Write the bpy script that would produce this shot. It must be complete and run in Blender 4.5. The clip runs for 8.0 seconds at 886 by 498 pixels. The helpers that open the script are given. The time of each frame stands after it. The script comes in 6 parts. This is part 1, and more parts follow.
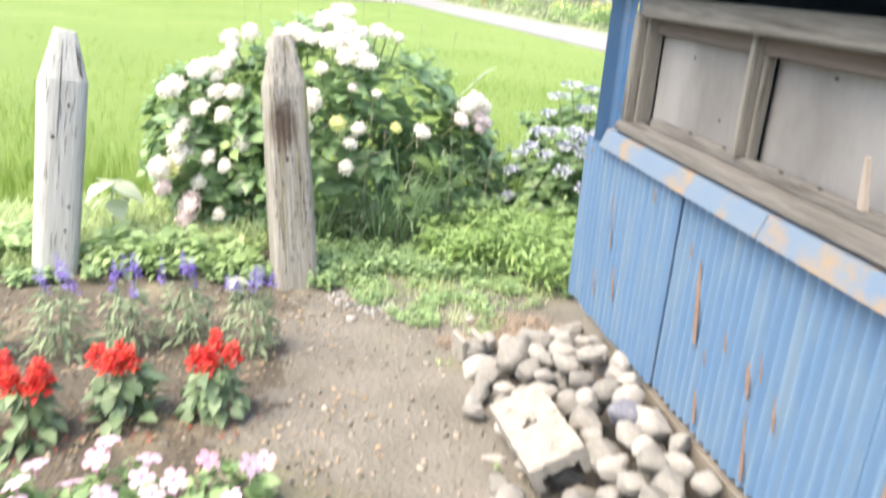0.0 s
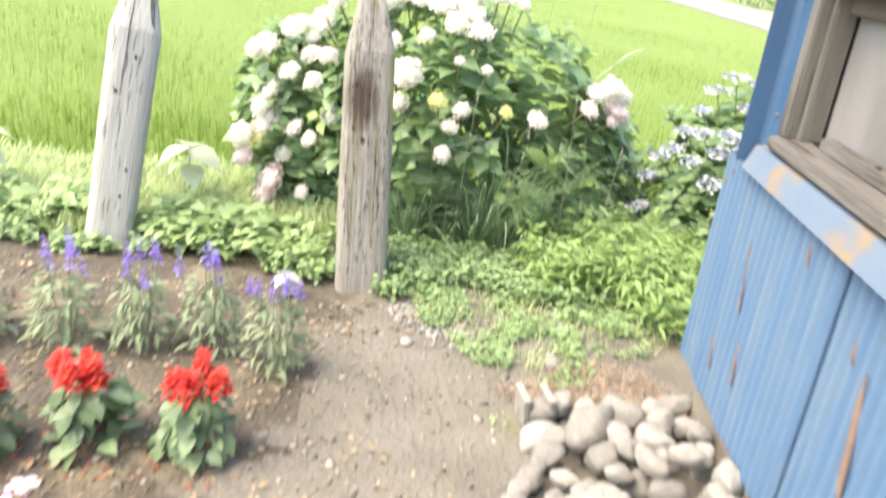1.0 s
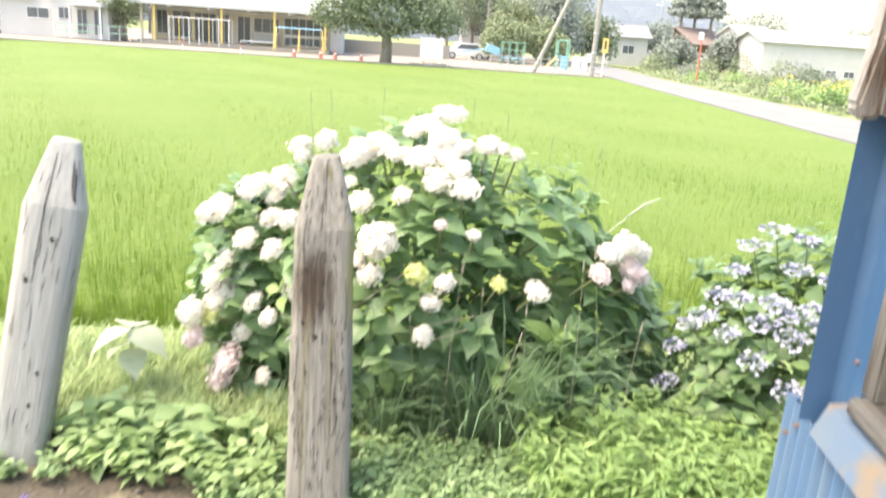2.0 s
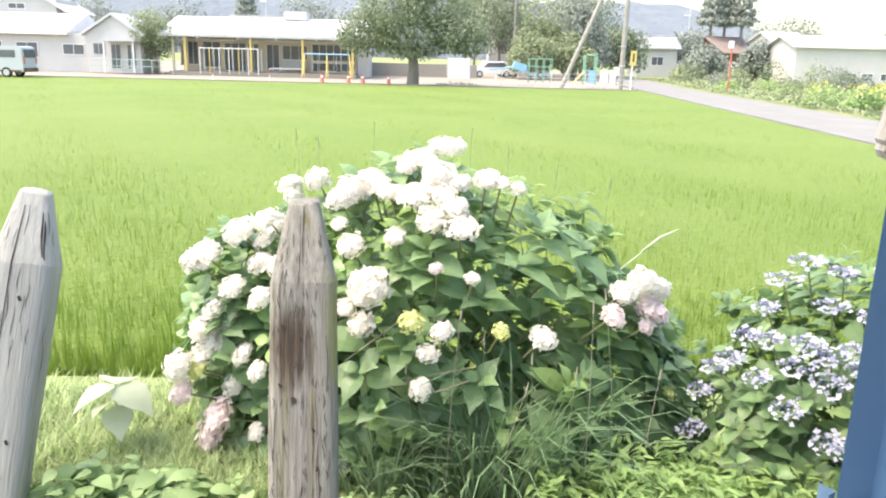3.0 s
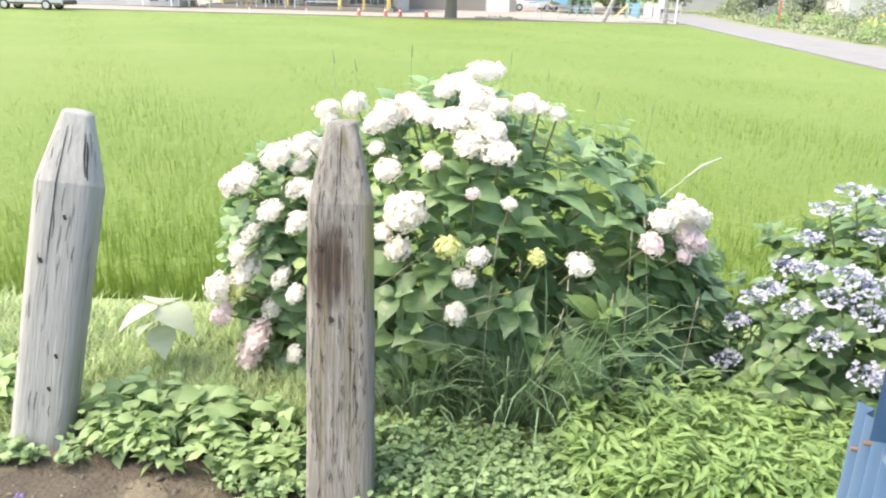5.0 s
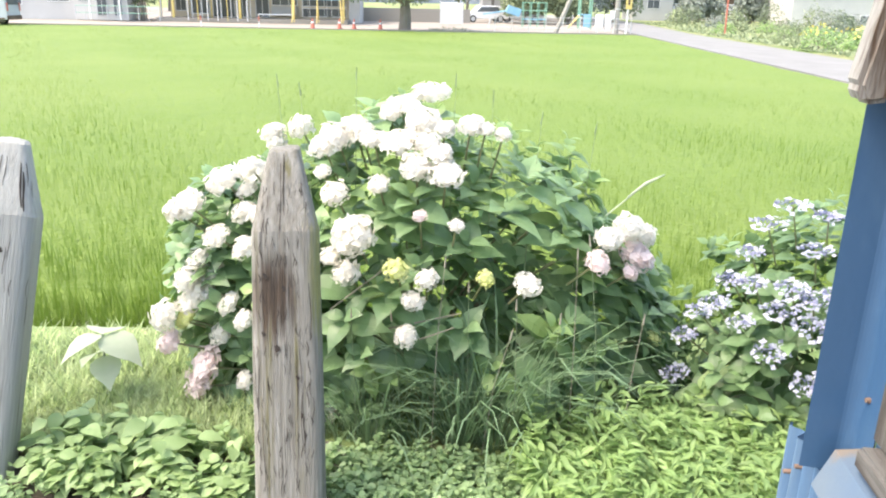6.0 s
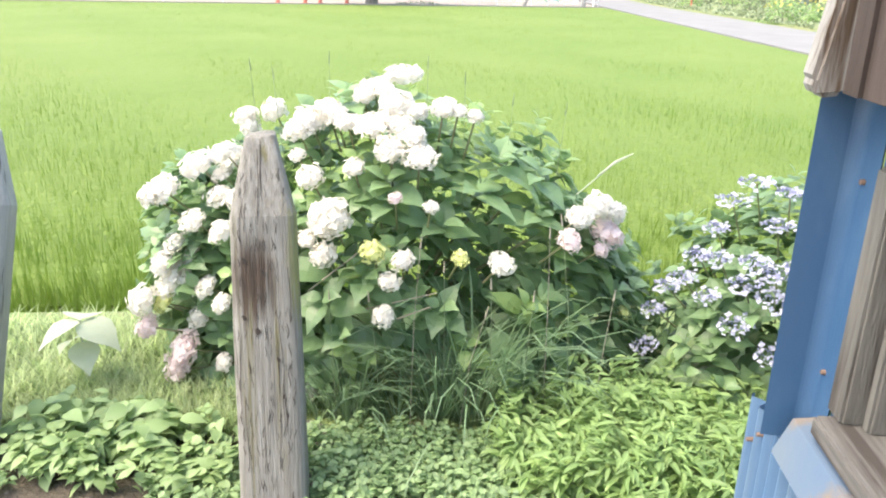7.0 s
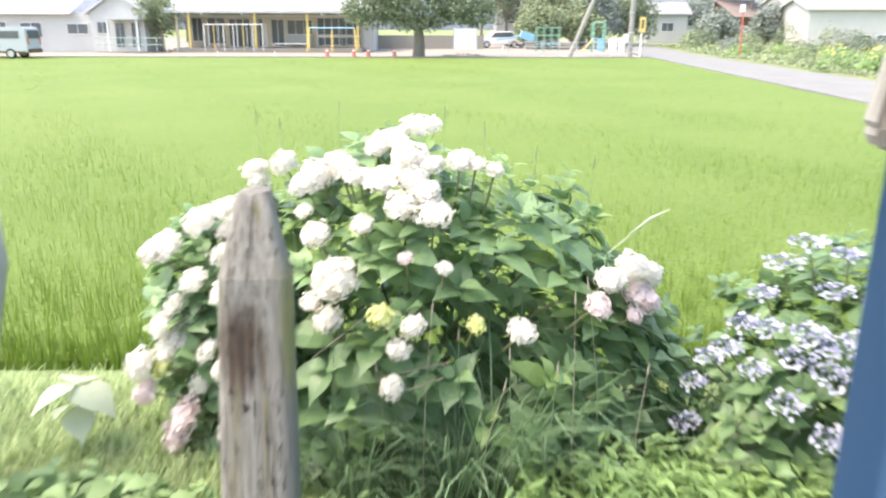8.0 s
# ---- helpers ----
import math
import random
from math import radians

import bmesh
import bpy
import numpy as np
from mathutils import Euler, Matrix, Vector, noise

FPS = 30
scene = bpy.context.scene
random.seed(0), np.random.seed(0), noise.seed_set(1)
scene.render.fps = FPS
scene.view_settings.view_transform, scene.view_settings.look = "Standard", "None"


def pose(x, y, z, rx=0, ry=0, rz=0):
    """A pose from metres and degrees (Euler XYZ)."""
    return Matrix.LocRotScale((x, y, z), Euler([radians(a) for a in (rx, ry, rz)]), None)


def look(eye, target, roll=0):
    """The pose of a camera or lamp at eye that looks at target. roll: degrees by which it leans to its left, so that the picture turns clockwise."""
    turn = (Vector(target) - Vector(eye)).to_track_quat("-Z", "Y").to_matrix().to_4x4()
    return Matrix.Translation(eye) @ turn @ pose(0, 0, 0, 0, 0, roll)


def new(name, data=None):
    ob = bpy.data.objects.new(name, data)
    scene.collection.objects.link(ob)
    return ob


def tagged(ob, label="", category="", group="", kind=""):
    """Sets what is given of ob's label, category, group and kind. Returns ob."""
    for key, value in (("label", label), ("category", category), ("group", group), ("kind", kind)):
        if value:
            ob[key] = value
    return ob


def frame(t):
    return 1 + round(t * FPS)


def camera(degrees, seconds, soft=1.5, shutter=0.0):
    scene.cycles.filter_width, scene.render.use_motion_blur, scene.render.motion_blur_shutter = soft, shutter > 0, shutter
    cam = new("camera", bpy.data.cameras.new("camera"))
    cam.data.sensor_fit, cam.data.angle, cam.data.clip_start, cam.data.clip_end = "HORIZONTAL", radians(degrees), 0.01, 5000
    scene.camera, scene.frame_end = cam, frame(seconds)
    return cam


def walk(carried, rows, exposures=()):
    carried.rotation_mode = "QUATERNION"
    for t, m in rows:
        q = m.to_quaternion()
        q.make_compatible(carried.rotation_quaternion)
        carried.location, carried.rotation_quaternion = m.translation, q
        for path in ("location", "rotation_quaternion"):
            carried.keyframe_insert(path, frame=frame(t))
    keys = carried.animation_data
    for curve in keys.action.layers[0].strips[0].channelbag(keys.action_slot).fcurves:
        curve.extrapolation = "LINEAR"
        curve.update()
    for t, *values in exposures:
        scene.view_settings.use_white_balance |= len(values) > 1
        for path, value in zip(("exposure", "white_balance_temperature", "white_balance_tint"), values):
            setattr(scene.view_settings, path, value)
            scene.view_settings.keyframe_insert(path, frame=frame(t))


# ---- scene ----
cam = camera(59.7, 8.0, soft=2.0, shutter=0.4)
PATH = [
    (0, (0.213, 0.051, 1.545), (0.514, 1.91, 0.872), 4.0),
    (0.1, (0.244, 0.106, 1.539), (0.545, 1.98, 0.911), 4.3),
    (0.2, (0.387, 0.132, 1.516), (0.621, 2.002, 0.848), 4.3),
    (0.3, (0.467, 0.183, 1.524), (0.71, 2.009, 0.746), 5.5),
    (0.4, (0.536, 0.254, 1.55), (0.767, 2.057, 0.716), 4.6),
    (0.5, (0.543, 0.28, 1.526), (0.717, 2.085, 0.681), 5.9),
    (0.7, (0.593, 0.412, 1.491), (0.601, 2.205, 0.606), 4.2),
    (1, (0.58, 0.756, 1.48), (0.478, 2.6, 0.713), 6.5),
    (1.2, (0.593, 0.914, 1.544), (0.48, 2.782, 0.839), 6.2),
    (1.5, (0.608, 1.118, 1.585), (0.508, 2.991, 0.892), 6.8),
    (1.8, (0.677, 1.353, 1.598), (0.499, 3.259, 1.021), 3.9),
    (2, (0.696, 1.514, 1.643), (0.485, 3.428, 1.103), 3.9),
    (2.2, (0.767, 1.666, 1.663), (0.560, 3.597, 1.184), 2.4),
    (3.3, (0.808, 1.794, 1.681), (0.479, 3.702, 1.179), 1.1),
    (3.5, (0.81, 1.79, 1.678), (0.473, 3.7, 1.189), 0.5),
    (4, (0.809, 1.788, 1.681), (0.429, 3.679, 1.153), 0.4),
    (4.5, (0.807, 1.784, 1.659), (0.387, 3.639, 1.043), 0.2),
    (4.7, (0.800, 1.783, 1.626), (0.383, 3.629, 0.977), 0.7),
    (5.8, (0.836, 1.804, 1.668), (0.556, 3.676, 1.022), 1.8),
    (6, (0.843, 1.809, 1.674), (0.561, 3.688, 1.048), 1.1),
    (6.5, (0.841, 1.799, 1.684), (0.593, 3.675, 1.038), 0.7),
    (7, (0.833, 1.762, 1.711), (0.629, 3.63, 1.026), 0.9),
    (7.5, (0.843, 1.723, 1.706), (0.583, 3.635, 1.181), 0.4),
    (7.8, (0.845, 1.723, 1.705), (0.575, 3.623, 1.144), 1.6),
    (8, (0.914, 2.027, 1.68), (0.584, 3.916, 1.114), 0.1),
]
walk(cam, [(t, look(eye, target, roll)) for t, eye, target, roll in PATH],
     [(0, 2.36, 7600, 10), (1, 2.45, 8000, 10), (1.5, 2.48, 8000, 10), (2, 2.35, 8000, 10), (3.5, 2.18, 7600, 10), (4, 2.14, 7600, 10), (4.5, 2.08, 7600, 10), (6, 2.21, 7400, 10), (6.5, 2.24, 7400, 10), (7, 2.20, 7400, 10), (7.5, 2.30, 7400, 10), (8, 2.18, 7400, 10)])

# ---- light ----
world = bpy.data.worlds.new("world")
scene.world = world
world.use_nodes = True
wn, wl = world.node_tree.nodes, world.node_tree.links
sky = wn.new("ShaderNodeTexSky")
sky.sky_type, sky.sun_disc = "NISHITA", False
sky.sun_elevation, sky.sun_rotation = radians(60.1), radians(-109.5)
sky.air_density, sky.dust_density, sky.ozone_density = 1.0, 2.6, 1.0
wl.new(sky.outputs[0], wn["Background"].inputs[0])
wn["Background"].inputs[1].default_value = 0.15
sun = new("sun", bpy.data.lights.new("sun", "SUN"))
sun.data.energy, sun.data.angle, sun.data.color = .95, radians(42), (1.0, 0.96, 0.88)
sun.matrix_world = look((-6.5, -2.3, 12.0), (0, 0, 0))

# ---- small tools ----
rng = np.random.default_rng(7)
FALL = 0.0062                                  # the land falls gently away from the garden
FAR = pose(0.81, 1.79, 0, -math.degrees(FALL), 0, 10.0)          # the field's own axes: u across, d away from the garden


def part(name, bm, material, parent=None, label="", smooth=False, bevel=0.0, kind=""):
    """One mesh object from a bmesh, under a thing or under a part."""
    if bevel:
        bmesh.ops.bevel(bm, geom=bm.edges[:], offset=bevel, segments=2, affect="EDGES", clamp_overlap=True)
    me = bpy.data.meshes.new(name)
    bm.to_mesh(me)
    bm.free()
    for m in (material if isinstance(material, (list, tuple)) else [material]):
        me.materials.append(m)
    if smooth:
        me.polygons.foreach_set("use_smooth", [True] * len(me.polygons))
    ob = new(name, me)
    ob.parent = parent
    return tagged(ob, label=label, kind=kind)


def thing(name, label, category, m=None, group="", kind=""):
    ob = new(name)
    if m is not None:
        ob.matrix_world = m
    ob.empty_display_size = 0.1
    return tagged(ob, label, category, group, kind)


def box(c, s, m=None, bm=None):
    bm = bm or bmesh.new()
    t = Matrix.Translation(c) @ (m if m is not None else Matrix()) @ Matrix.Diagonal((*s, 1))
    bmesh.ops.create_cube(bm, size=1, matrix=t)
    return bm


def rod(p0, p1, r0, r1=None, seg=10, bm=None):
    bm = bm or bmesh.new()
    p0, p1 = Vector(p0), Vector(p1)
    t = Matrix.Translation((p0 + p1) / 2) @ (p1 - p0).to_track_quat("Z", "Y").to_matrix().to_4x4()
    bmesh.ops.create_cone(bm, cap_ends=True, segments=seg, radius1=r0, radius2=r0 if r1 is None else r1,
                          depth=(p1 - p0).length, matrix=t)
    return bm


def prism(profile, length, bm=None):
    """A side profile in x and z, drawn out along y, centred."""
    bm = bm or bmesh.new()
    a = [bm.verts.new((x, -length / 2, z)) for x, z in profile]
    b = [bm.verts.new((x, length / 2, z)) for x, z in profile]
    n = len(profile)
    bm.faces.new(a)
    bm.faces.new(b[::-1])
    for i in range(n):
        bm.faces.new((a[i], b[i], b[(i + 1) % n], a[(i + 1) % n]))
    bmesh.ops.recalc_face_normals(bm, faces=bm.faces[:])
    return bm


def rotations(yaw, pitch, roll):
    """Stack of rotation matrices Rz(yaw) Rx(pitch) Ry(roll)."""
    n = len(yaw)
    cy, sy, cp, sp, cr, sr = np.cos(yaw), np.sin(yaw), np.cos(pitch), np.sin(pitch), np.cos(roll), np.sin(roll)
    z = np.zeros(n)
    o = np.ones(n)
    a = np.stack([cy, -sy, z, sy, cy, z, z, z, o], 1).reshape(n, 3, 3)
    b = np.stack([o, z, z, z, cp, -sp, z, sp, cp], 1).reshape(n, 3, 3)
    c = np.stack([cr, z, sr, z, o, z, -sr, z, cr], 1).reshape(n, 3, 3)
    return a @ b @ c


def strewn(name, shape, places, turns, sizes, material, parent=None, label="", category="", kind="", smooth=True):
    """Many copies of one small shape joined into one mesh."""
    tv, tf = shape
    tv = np.asarray(tv, float)
    sizes = np.asarray(sizes, float)
    if sizes.ndim == 1:
        sizes = np.repeat(sizes[:, None], 3, 1)
    v = np.einsum("nij,nkj->nki", turns, tv[None] * sizes[:, None, :]) + np.asarray(places)[:, None, :]
    n, k = len(places), len(tv)
    faces = []
    for i in range(n):
        o = i * k
        faces.extend([[o + j for j in f] for f in tf])
    me = bpy.data.meshes.new(name)
    me.from_pydata(v.reshape(-1, 3).tolist(), [], faces)
    me.materials.append(material)
    if smooth:
        me.polygons.foreach_set("use_smooth", [True] * len(me.polygons))
    ob = new(name, me)
    ob.parent = parent
    return tagged(ob, label, category, "", kind)


# a leaf along +y, folded on its midrib and drooping at the tip
LEAF = ([(0, 0, 0), (-.28, .3, .07), (0, .33, 0), (.28, .3, .07), (-.27, .62, .04), (0, .66, -.04), (.27, .62, .04), (0, 1, -.2)],
        [(0, 2, 1), (0, 3, 2), (1, 2, 5, 4), (2, 3, 6, 5), (4, 5, 7), (5, 6, 7)])
LANCE = ([(0, 0, 0), (-.13, .35, .04), (0, .35, 0), (.13, .35, .04), (-.1, .7, 0), (0, .7, -.06), (.1, .7, 0), (0, 1, -.2)],
         [(0, 2, 1), (0, 3, 2), (1, 2, 5, 4), (2, 3, 6, 5), (4, 5, 7), (5, 6, 7)])


def ovate(stations, fold=.16, droop=.22):
    """A pointed leaf along +y: half widths at steps of its length, folded on the midrib."""
    v, f = [(0, 0, 0)], []
    for y, w in stations:
        z = .05 * math.sin(math.pi * y) - droop * y * y
        v += [(-w, y - .03, z + fold * w), (0, y, z), (w, y - .03, z + fold * w)]
    v.append((0, 1, -droop - .02))
    f += [(0, 2, 1), (0, 3, 2)]
    for k in range(len(stations) - 1):
        a = 1 + 3 * k
        f += [(a, a + 1, a + 4, a + 3), (a + 1, a + 2, a + 5, a + 4)]
    a = 1 + 3 * (len(stations) - 1)
    f += [(a, a + 1, a + 3), (a + 1, a + 2, a + 3)]
    return v, f


BROAD_LEAF = ovate(((.1, .17), (.26, .3), (.46, .325), (.66, .24), (.84, .1)))
# a grass blade along +z that bends over to +y
BLADE = ([(-.5, 0, 0), (.5, 0, 0), (-.42, .06, .45), (.42, .06, .45), (-.26, .22, .8), (.26, .22, .8), (0, .42, 1)],
         [(0, 1, 3, 2), (2, 3, 5, 4), (4, 5, 6)])
ARCH = ([(-.5, 0, 0), (.5, 0, 0), (-.45, .05, .4), (.45, .05, .4), (-.4, .15, .77), (.4, .15, .77), (-.28, .36, .96), (.28, .36, .96), (0, .6, .95)],
        [(0, 1, 3, 2), (2, 3, 5, 4), (4, 5, 7, 6), (6, 7, 8)])
RICE_BLADE = ([(-.5, 0, 0), (.5, 0, 0), (-.45, .02, .5), (.45, .02, .5), (0, .14, 1)], [(0, 1, 3, 2), (2, 3, 4)])
BLADE_FAR = ([(-.5, 0, 0), (.5, 0, 0), (0, .14, 1)], [(0, 1, 2)])


# ---- materials ----
def mat(name, c1, c2, scale=8.0, rough=0.7, bump=0.2, bump_scale=60.0, stretch=(1, 1, 1), c3=None, spot=(0.6, 0.7), spot_scale=3.0,
        metal=0.0, per_piece=0.0, island=0.0, through_light=0.0, detail=6.0, distance=0.004, spec=0.5, stains=(), ridges=0.0):
    m = bpy.data.materials.new(name)
    m.use_nodes = True
    n, l = m.node_tree.nodes, m.node_tree.links
    bsdf = n["Principled BSDF"]
    co = n.new("ShaderNodeTexCoord")
    mp = n.new("ShaderNodeMapping")
    mp.inputs["Scale"].default_value = stretch
    l.new(co.outputs["Object"], mp.inputs["Vector"])
    def nz(s, d=detail):
        t = n.new("ShaderNodeTexNoise")
        t.inputs["Scale"].default_value, t.inputs["Detail"].default_value, t.inputs["Roughness"].default_value = s, d, 0.6
        l.new(mp.outputs[0], t.inputs["Vector"])
        return t
    def mix(fac, a, b):
        x = n.new("ShaderNodeMix")
        x.data_type = "RGBA"
        if isinstance(fac, bpy.types.NodeSocket):
            l.new(fac, x.inputs[0])
        else:
            x.inputs[0].default_value = fac
        for s, v in ((x.inputs[6], a), (x.inputs[7], b)):
            if isinstance(v, bpy.types.NodeSocket):
                l.new(v, s)
            else:
                s.default_value = (*v, 1)
        return x.outputs[2]
    def ramp(src, lo, hi):
        r = n.new("ShaderNodeMapRange")
        r.inputs[1].default_value, r.inputs[2].default_value = lo, hi
        l.new(src, r.inputs[0])
        return r.outputs[0]
    col = mix(ramp(nz(scale).outputs[0], 0.32, 0.68), c1, c2)
    if c3:
        col = mix(ramp(nz(spot_scale).outputs[0], *spot), col, c3)
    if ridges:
        # shade of the furrows put into the paint as dark stripes, one to each rib
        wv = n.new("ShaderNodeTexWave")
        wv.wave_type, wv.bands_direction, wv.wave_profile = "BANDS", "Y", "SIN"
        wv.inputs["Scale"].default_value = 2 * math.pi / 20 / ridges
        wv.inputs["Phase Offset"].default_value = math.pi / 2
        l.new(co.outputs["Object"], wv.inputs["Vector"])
        furrow_shade = mix(0.62, col, (.06, .1, .16))
        col = mix(ramp(wv.outputs[1], 0.05, 0.7), col, furrow_shade)
    for stain in stains:
        # a stain with a ragged outline: centre, radii and two colours
        sm = n.new("ShaderNodeMapping")
        sm.vector_type = "TEXTURE"
        sm.inputs["Location"].default_value, sm.inputs["Scale"].default_value = stain[0], stain[1]
        l.new(co.outputs["Object"], sm.inputs["Vector"])
        ln = n.new("ShaderNodeVectorMath")
        ln.operation = "LENGTH"
        l.new(sm.outputs[0], ln.inputs[0])
        ad = n.new("ShaderNodeMath")
        ad.operation = "MULTIPLY_ADD"
        l.new(nz(6).outputs[0], ad.inputs[0])
        ad.inputs[1].default_value = 1.5
        l.new(ln.outputs["Value"], ad.inputs[2])
        worn = mix(ramp(nz(9).outputs[0], 0.35, 0.65), stain[2], stain[3])
        sw = n.new("ShaderNodeMath")
        sw.operation = "MULTIPLY"
        sw.inputs[1].default_value = 0.95
        l.new(ramp(ad.outputs[0], 1.85, 1.35), sw.inputs[0])
        col = mix(sw.outputs[0], col, worn)
    if per_piece or island:
        src = n.new("ShaderNodeObjectInfo").outputs["Random"] if per_piece else n.new("ShaderNodeNewGeometry").outputs["Random Per Island"]
        hs = n.new("ShaderNodeHueSaturation")
        a = per_piece or island
        v = n.new("ShaderNodeMapRange")
        v.inputs[3].default_value, v.inputs[4].default_value = 1 - a, 1 + a
        l.new(src, v.inputs[0])
        l.new(v.outputs[0], hs.inputs["Value"])
        h = n.new("ShaderNodeMapRange")
        h.inputs[3].default_value, h.inputs[4].default_value = 0.5 + a * 0.035, 0.5 - a * 0.035
        l.new(src, h.inputs[0])
        l.new(h.outputs[0], hs.inputs["Hue"])
        l.new(col, hs.inputs["Color"])
        col = hs.outputs[0]
    l.new(col, bsdf.inputs["Base Color"])
    bsdf.inputs["Roughness"].default_value, bsdf.inputs["Metallic"].default_value = rough, metal
    bsdf.inputs["Specular IOR Level"].default_value = spec
    if bump:
        b = n.new("ShaderNodeBump")
        b.inputs["Strength"].default_value, b.inputs["Distance"].default_value = bump, distance
        l.new(nz(bump_scale).outputs[0], b.inputs["Height"])
        l.new(b.outputs[0], bsdf.inputs["Normal"])
    if through_light:
        tr = n.new("ShaderNodeBsdfTranslucent")
        l.new(col, tr.inputs[0])
        ms = n.new("ShaderNodeMixShader")
        ms.inputs[0].default_value = through_light
        l.new(bsdf.outputs[0], ms.inputs[1])
        l.new(tr.outputs[0], ms.inputs[2])
        l.new(ms.outputs[0], n["Material Output"].inputs[0])
    return m


SOIL = mat("soil", (.192, .178, .152), (.117, .107, .088), 2.1, .95, 1, 42, c3=(.165, .165, .09), spot=(.55, .7), spot_scale=1.3, distance=.02)
BANK = mat("bank_turf", (.2, .27, .1), (.15, .21, .07), 7, .95, .8, 60, c3=(.21, .2, .11), spot=(.52, .66), spot_scale=3, distance=.02)
BED = mat("dug_bed_soil", (.12, .101, .077), (.075, .063, .048), 7, .95, 1, 40, c3=(.205, .18, .125), spot=(.5, .66), spot_scale=4, distance=.03)
MUD = mat("paddy_mud", (.12, .1, .07), (.08, .07, .05), 4, .5, .3, 30)
SAND = mat("sand_yard", (.32, .285, .245), (.26, .23, .2), .4, .95, .2, 20)
PLOT = mat("plot_soil", (.2, .26, .08), (.3, .28, .16), .35, .95, .6, 4, c3=(.13, .2, .05), spot=(.45, .6), spot_scale=.2, distance=.1)
ASPHALT = mat("pale_asphalt", (.215, .213, .208), (.18, .178, .174), .8, .9, .3, 40)
RICE = mat("rice_leaf", (.145, .237, .031), (.126, .213, .028), .3, .6, 0, island=.05, through_light=.5, c3=(.168, .246, .042), spot_scale=.12, spot=(.42, .62))
RICE_SHEET = mat("rice_canopy", (.134, .21, .029), (.116, .188, .027), 3, .8, .9, 12, c3=(.15, .218, .039), spot_scale=.15, spot=(.4, .62), distance=.1)
LEAVES = mat("hydrangea_leaf", (.19, .31, .15), (.265, .4, .2), 9, .36, .35, 55, island=.34, through_light=.4)
# darker copy of the hydrangea leaf: the lacecap's partial shade is in the colour
LEAVES_LACE = mat("shaded_lacecap_leaf", (.16, .265, .12), (.215, .335, .155), 9, .4, .35, 55, island=.3, through_light=.35)
LEAVES_NEW = mat("young_leaf", (.29, .42, .16), (.24, .37, .14), 9, .4, .2, 70, island=.25, through_light=.38)
LEAVES_DULL = mat("sage_leaf", (.2, .27, .16), (.26, .32, .2), 20, .6, .2, 90, island=.25, through_light=.3)
LEAVES_RED = mat("salvia_leaf", (.14, .215, .115), (.19, .275, .15), 15, .45, .2, 90, island=.25, through_light=.3)
LEAVES_VINCA = mat("periwinkle_leaf", (.18, .3, .12), (.25, .37, .17), 15, .45, .2, 90, island=.25, through_light=.35)
LEAVES_PALE = mat("pale_leaf", (.49, .56, .42), (.56, .61, .49), 12, .5, .2, 60, through_light=.4)
WEED = mat("weed_leaf", (.295, .435, .165), (.245, .38, .14), 6, .5, .2, 60, island=.18, through_light=.42)
WEED_BROAD = mat("broad_weed_leaf", (.27, .4, .17), (.335, .46, .22), 6, .5, .2, 60, island=.2, through_light=.42)
WEED_LOW = mat("low_weed_leaf", (.25, .38, .175), (.305, .435, .22), 8, .5, .2, 60, island=.3, through_light=.4)
GRASS = mat("grass_blade", (.17, .28, .15), (.23, .34, .19), 5, .5, 0, island=.25, through_light=.3)
TURF = mat("turf_blade", (.34, .46, .2), (.46, .54, .3), 9, .6, 0, island=.4, through_light=.45)
STRAW = mat("dry_straw", (.36, .285, .215), (.27, .21, .16), 12, .9, 0, island=.3)
STEM = mat("stem", (.16, .2, .08), (.22, .2, .12), 20, .7, .2, 60)
WHITE_FLOWER = mat("cream_petal", (.84, .81, .75), (.86, .84, .79), 14, .6, .1, 60, island=.06, through_light=.42)
PINK_FLOWER = mat("blush_petal", (.82, .68, .68), (.84, .76, .74), 14, .6, .1, 60, island=.08, through_light=.4)
LIME_FLOWER = mat("lime_petal", (.62, .68, .25), (.72, .74, .4), 14, .6, .1, 60, island=.12, through_light=.3)
BLUE_FLOWER = mat("lavender_petal", (.44, .45, .6), (.6, .61, .7), 14, .6, .1, 60, island=.2, through_light=.3)
BUD_BLUE = mat("blue_bud", (.3, .31, .48), (.4, .41, .55), 30, .7, .2, 60, island=.2)
RED_FLOWER = mat("scarlet_petal", (.66, .055, .035), (.56, .035, .025), 30, .6, .1, 60, island=.2, through_light=.3)
PURPLE_FLOWER = mat("violet_petal", (.15, .1, .42), (.22, .15, .5), 30, .6, .1, 60, island=.2, through_light=.2)
VINCA = mat("periwinkle_petal", (.58, .37, .5), (.7, .55, .65), 10, .6, .1, 60, island=.05, through_light=.3)
VINCA_PINK = mat("periwinkle_pink_petal", (.66, .3, .46), (.7, .46, .58), 10, .6, .1, 60, island=.05, through_light=.3)
WOOD_PALE = mat("silvered_post", (.45, .455, .43), (.33, .335, .31), 7, .9, .9, 24, stretch=(10, 10, .4), c3=(.2, .19, .165), spot=(.6, .7), spot_scale=4, distance=.01)
# tree leaf greyed and lightened: distance haze painted into its colour
TREE_HAZE = mat("hazed_tree_leaf", (.25, .29, .26), (.3, .335, .3), .8, .9, 0, island=.15, through_light=.25, spec=.1)
GREY_TWIG = mat("grey_twig", (.38, .34, .28), (.28, .25, .2), 20, .9, .2, 60)
WOOD_SILVER = mat("silver_end_grain", (.36, .35, .335), (.24, .23, .215), 9, .9, .6, 40, stretch=(8, 8, .5), c3=(.09, .06, .04), spot=(.56, .66), spot_scale=3)
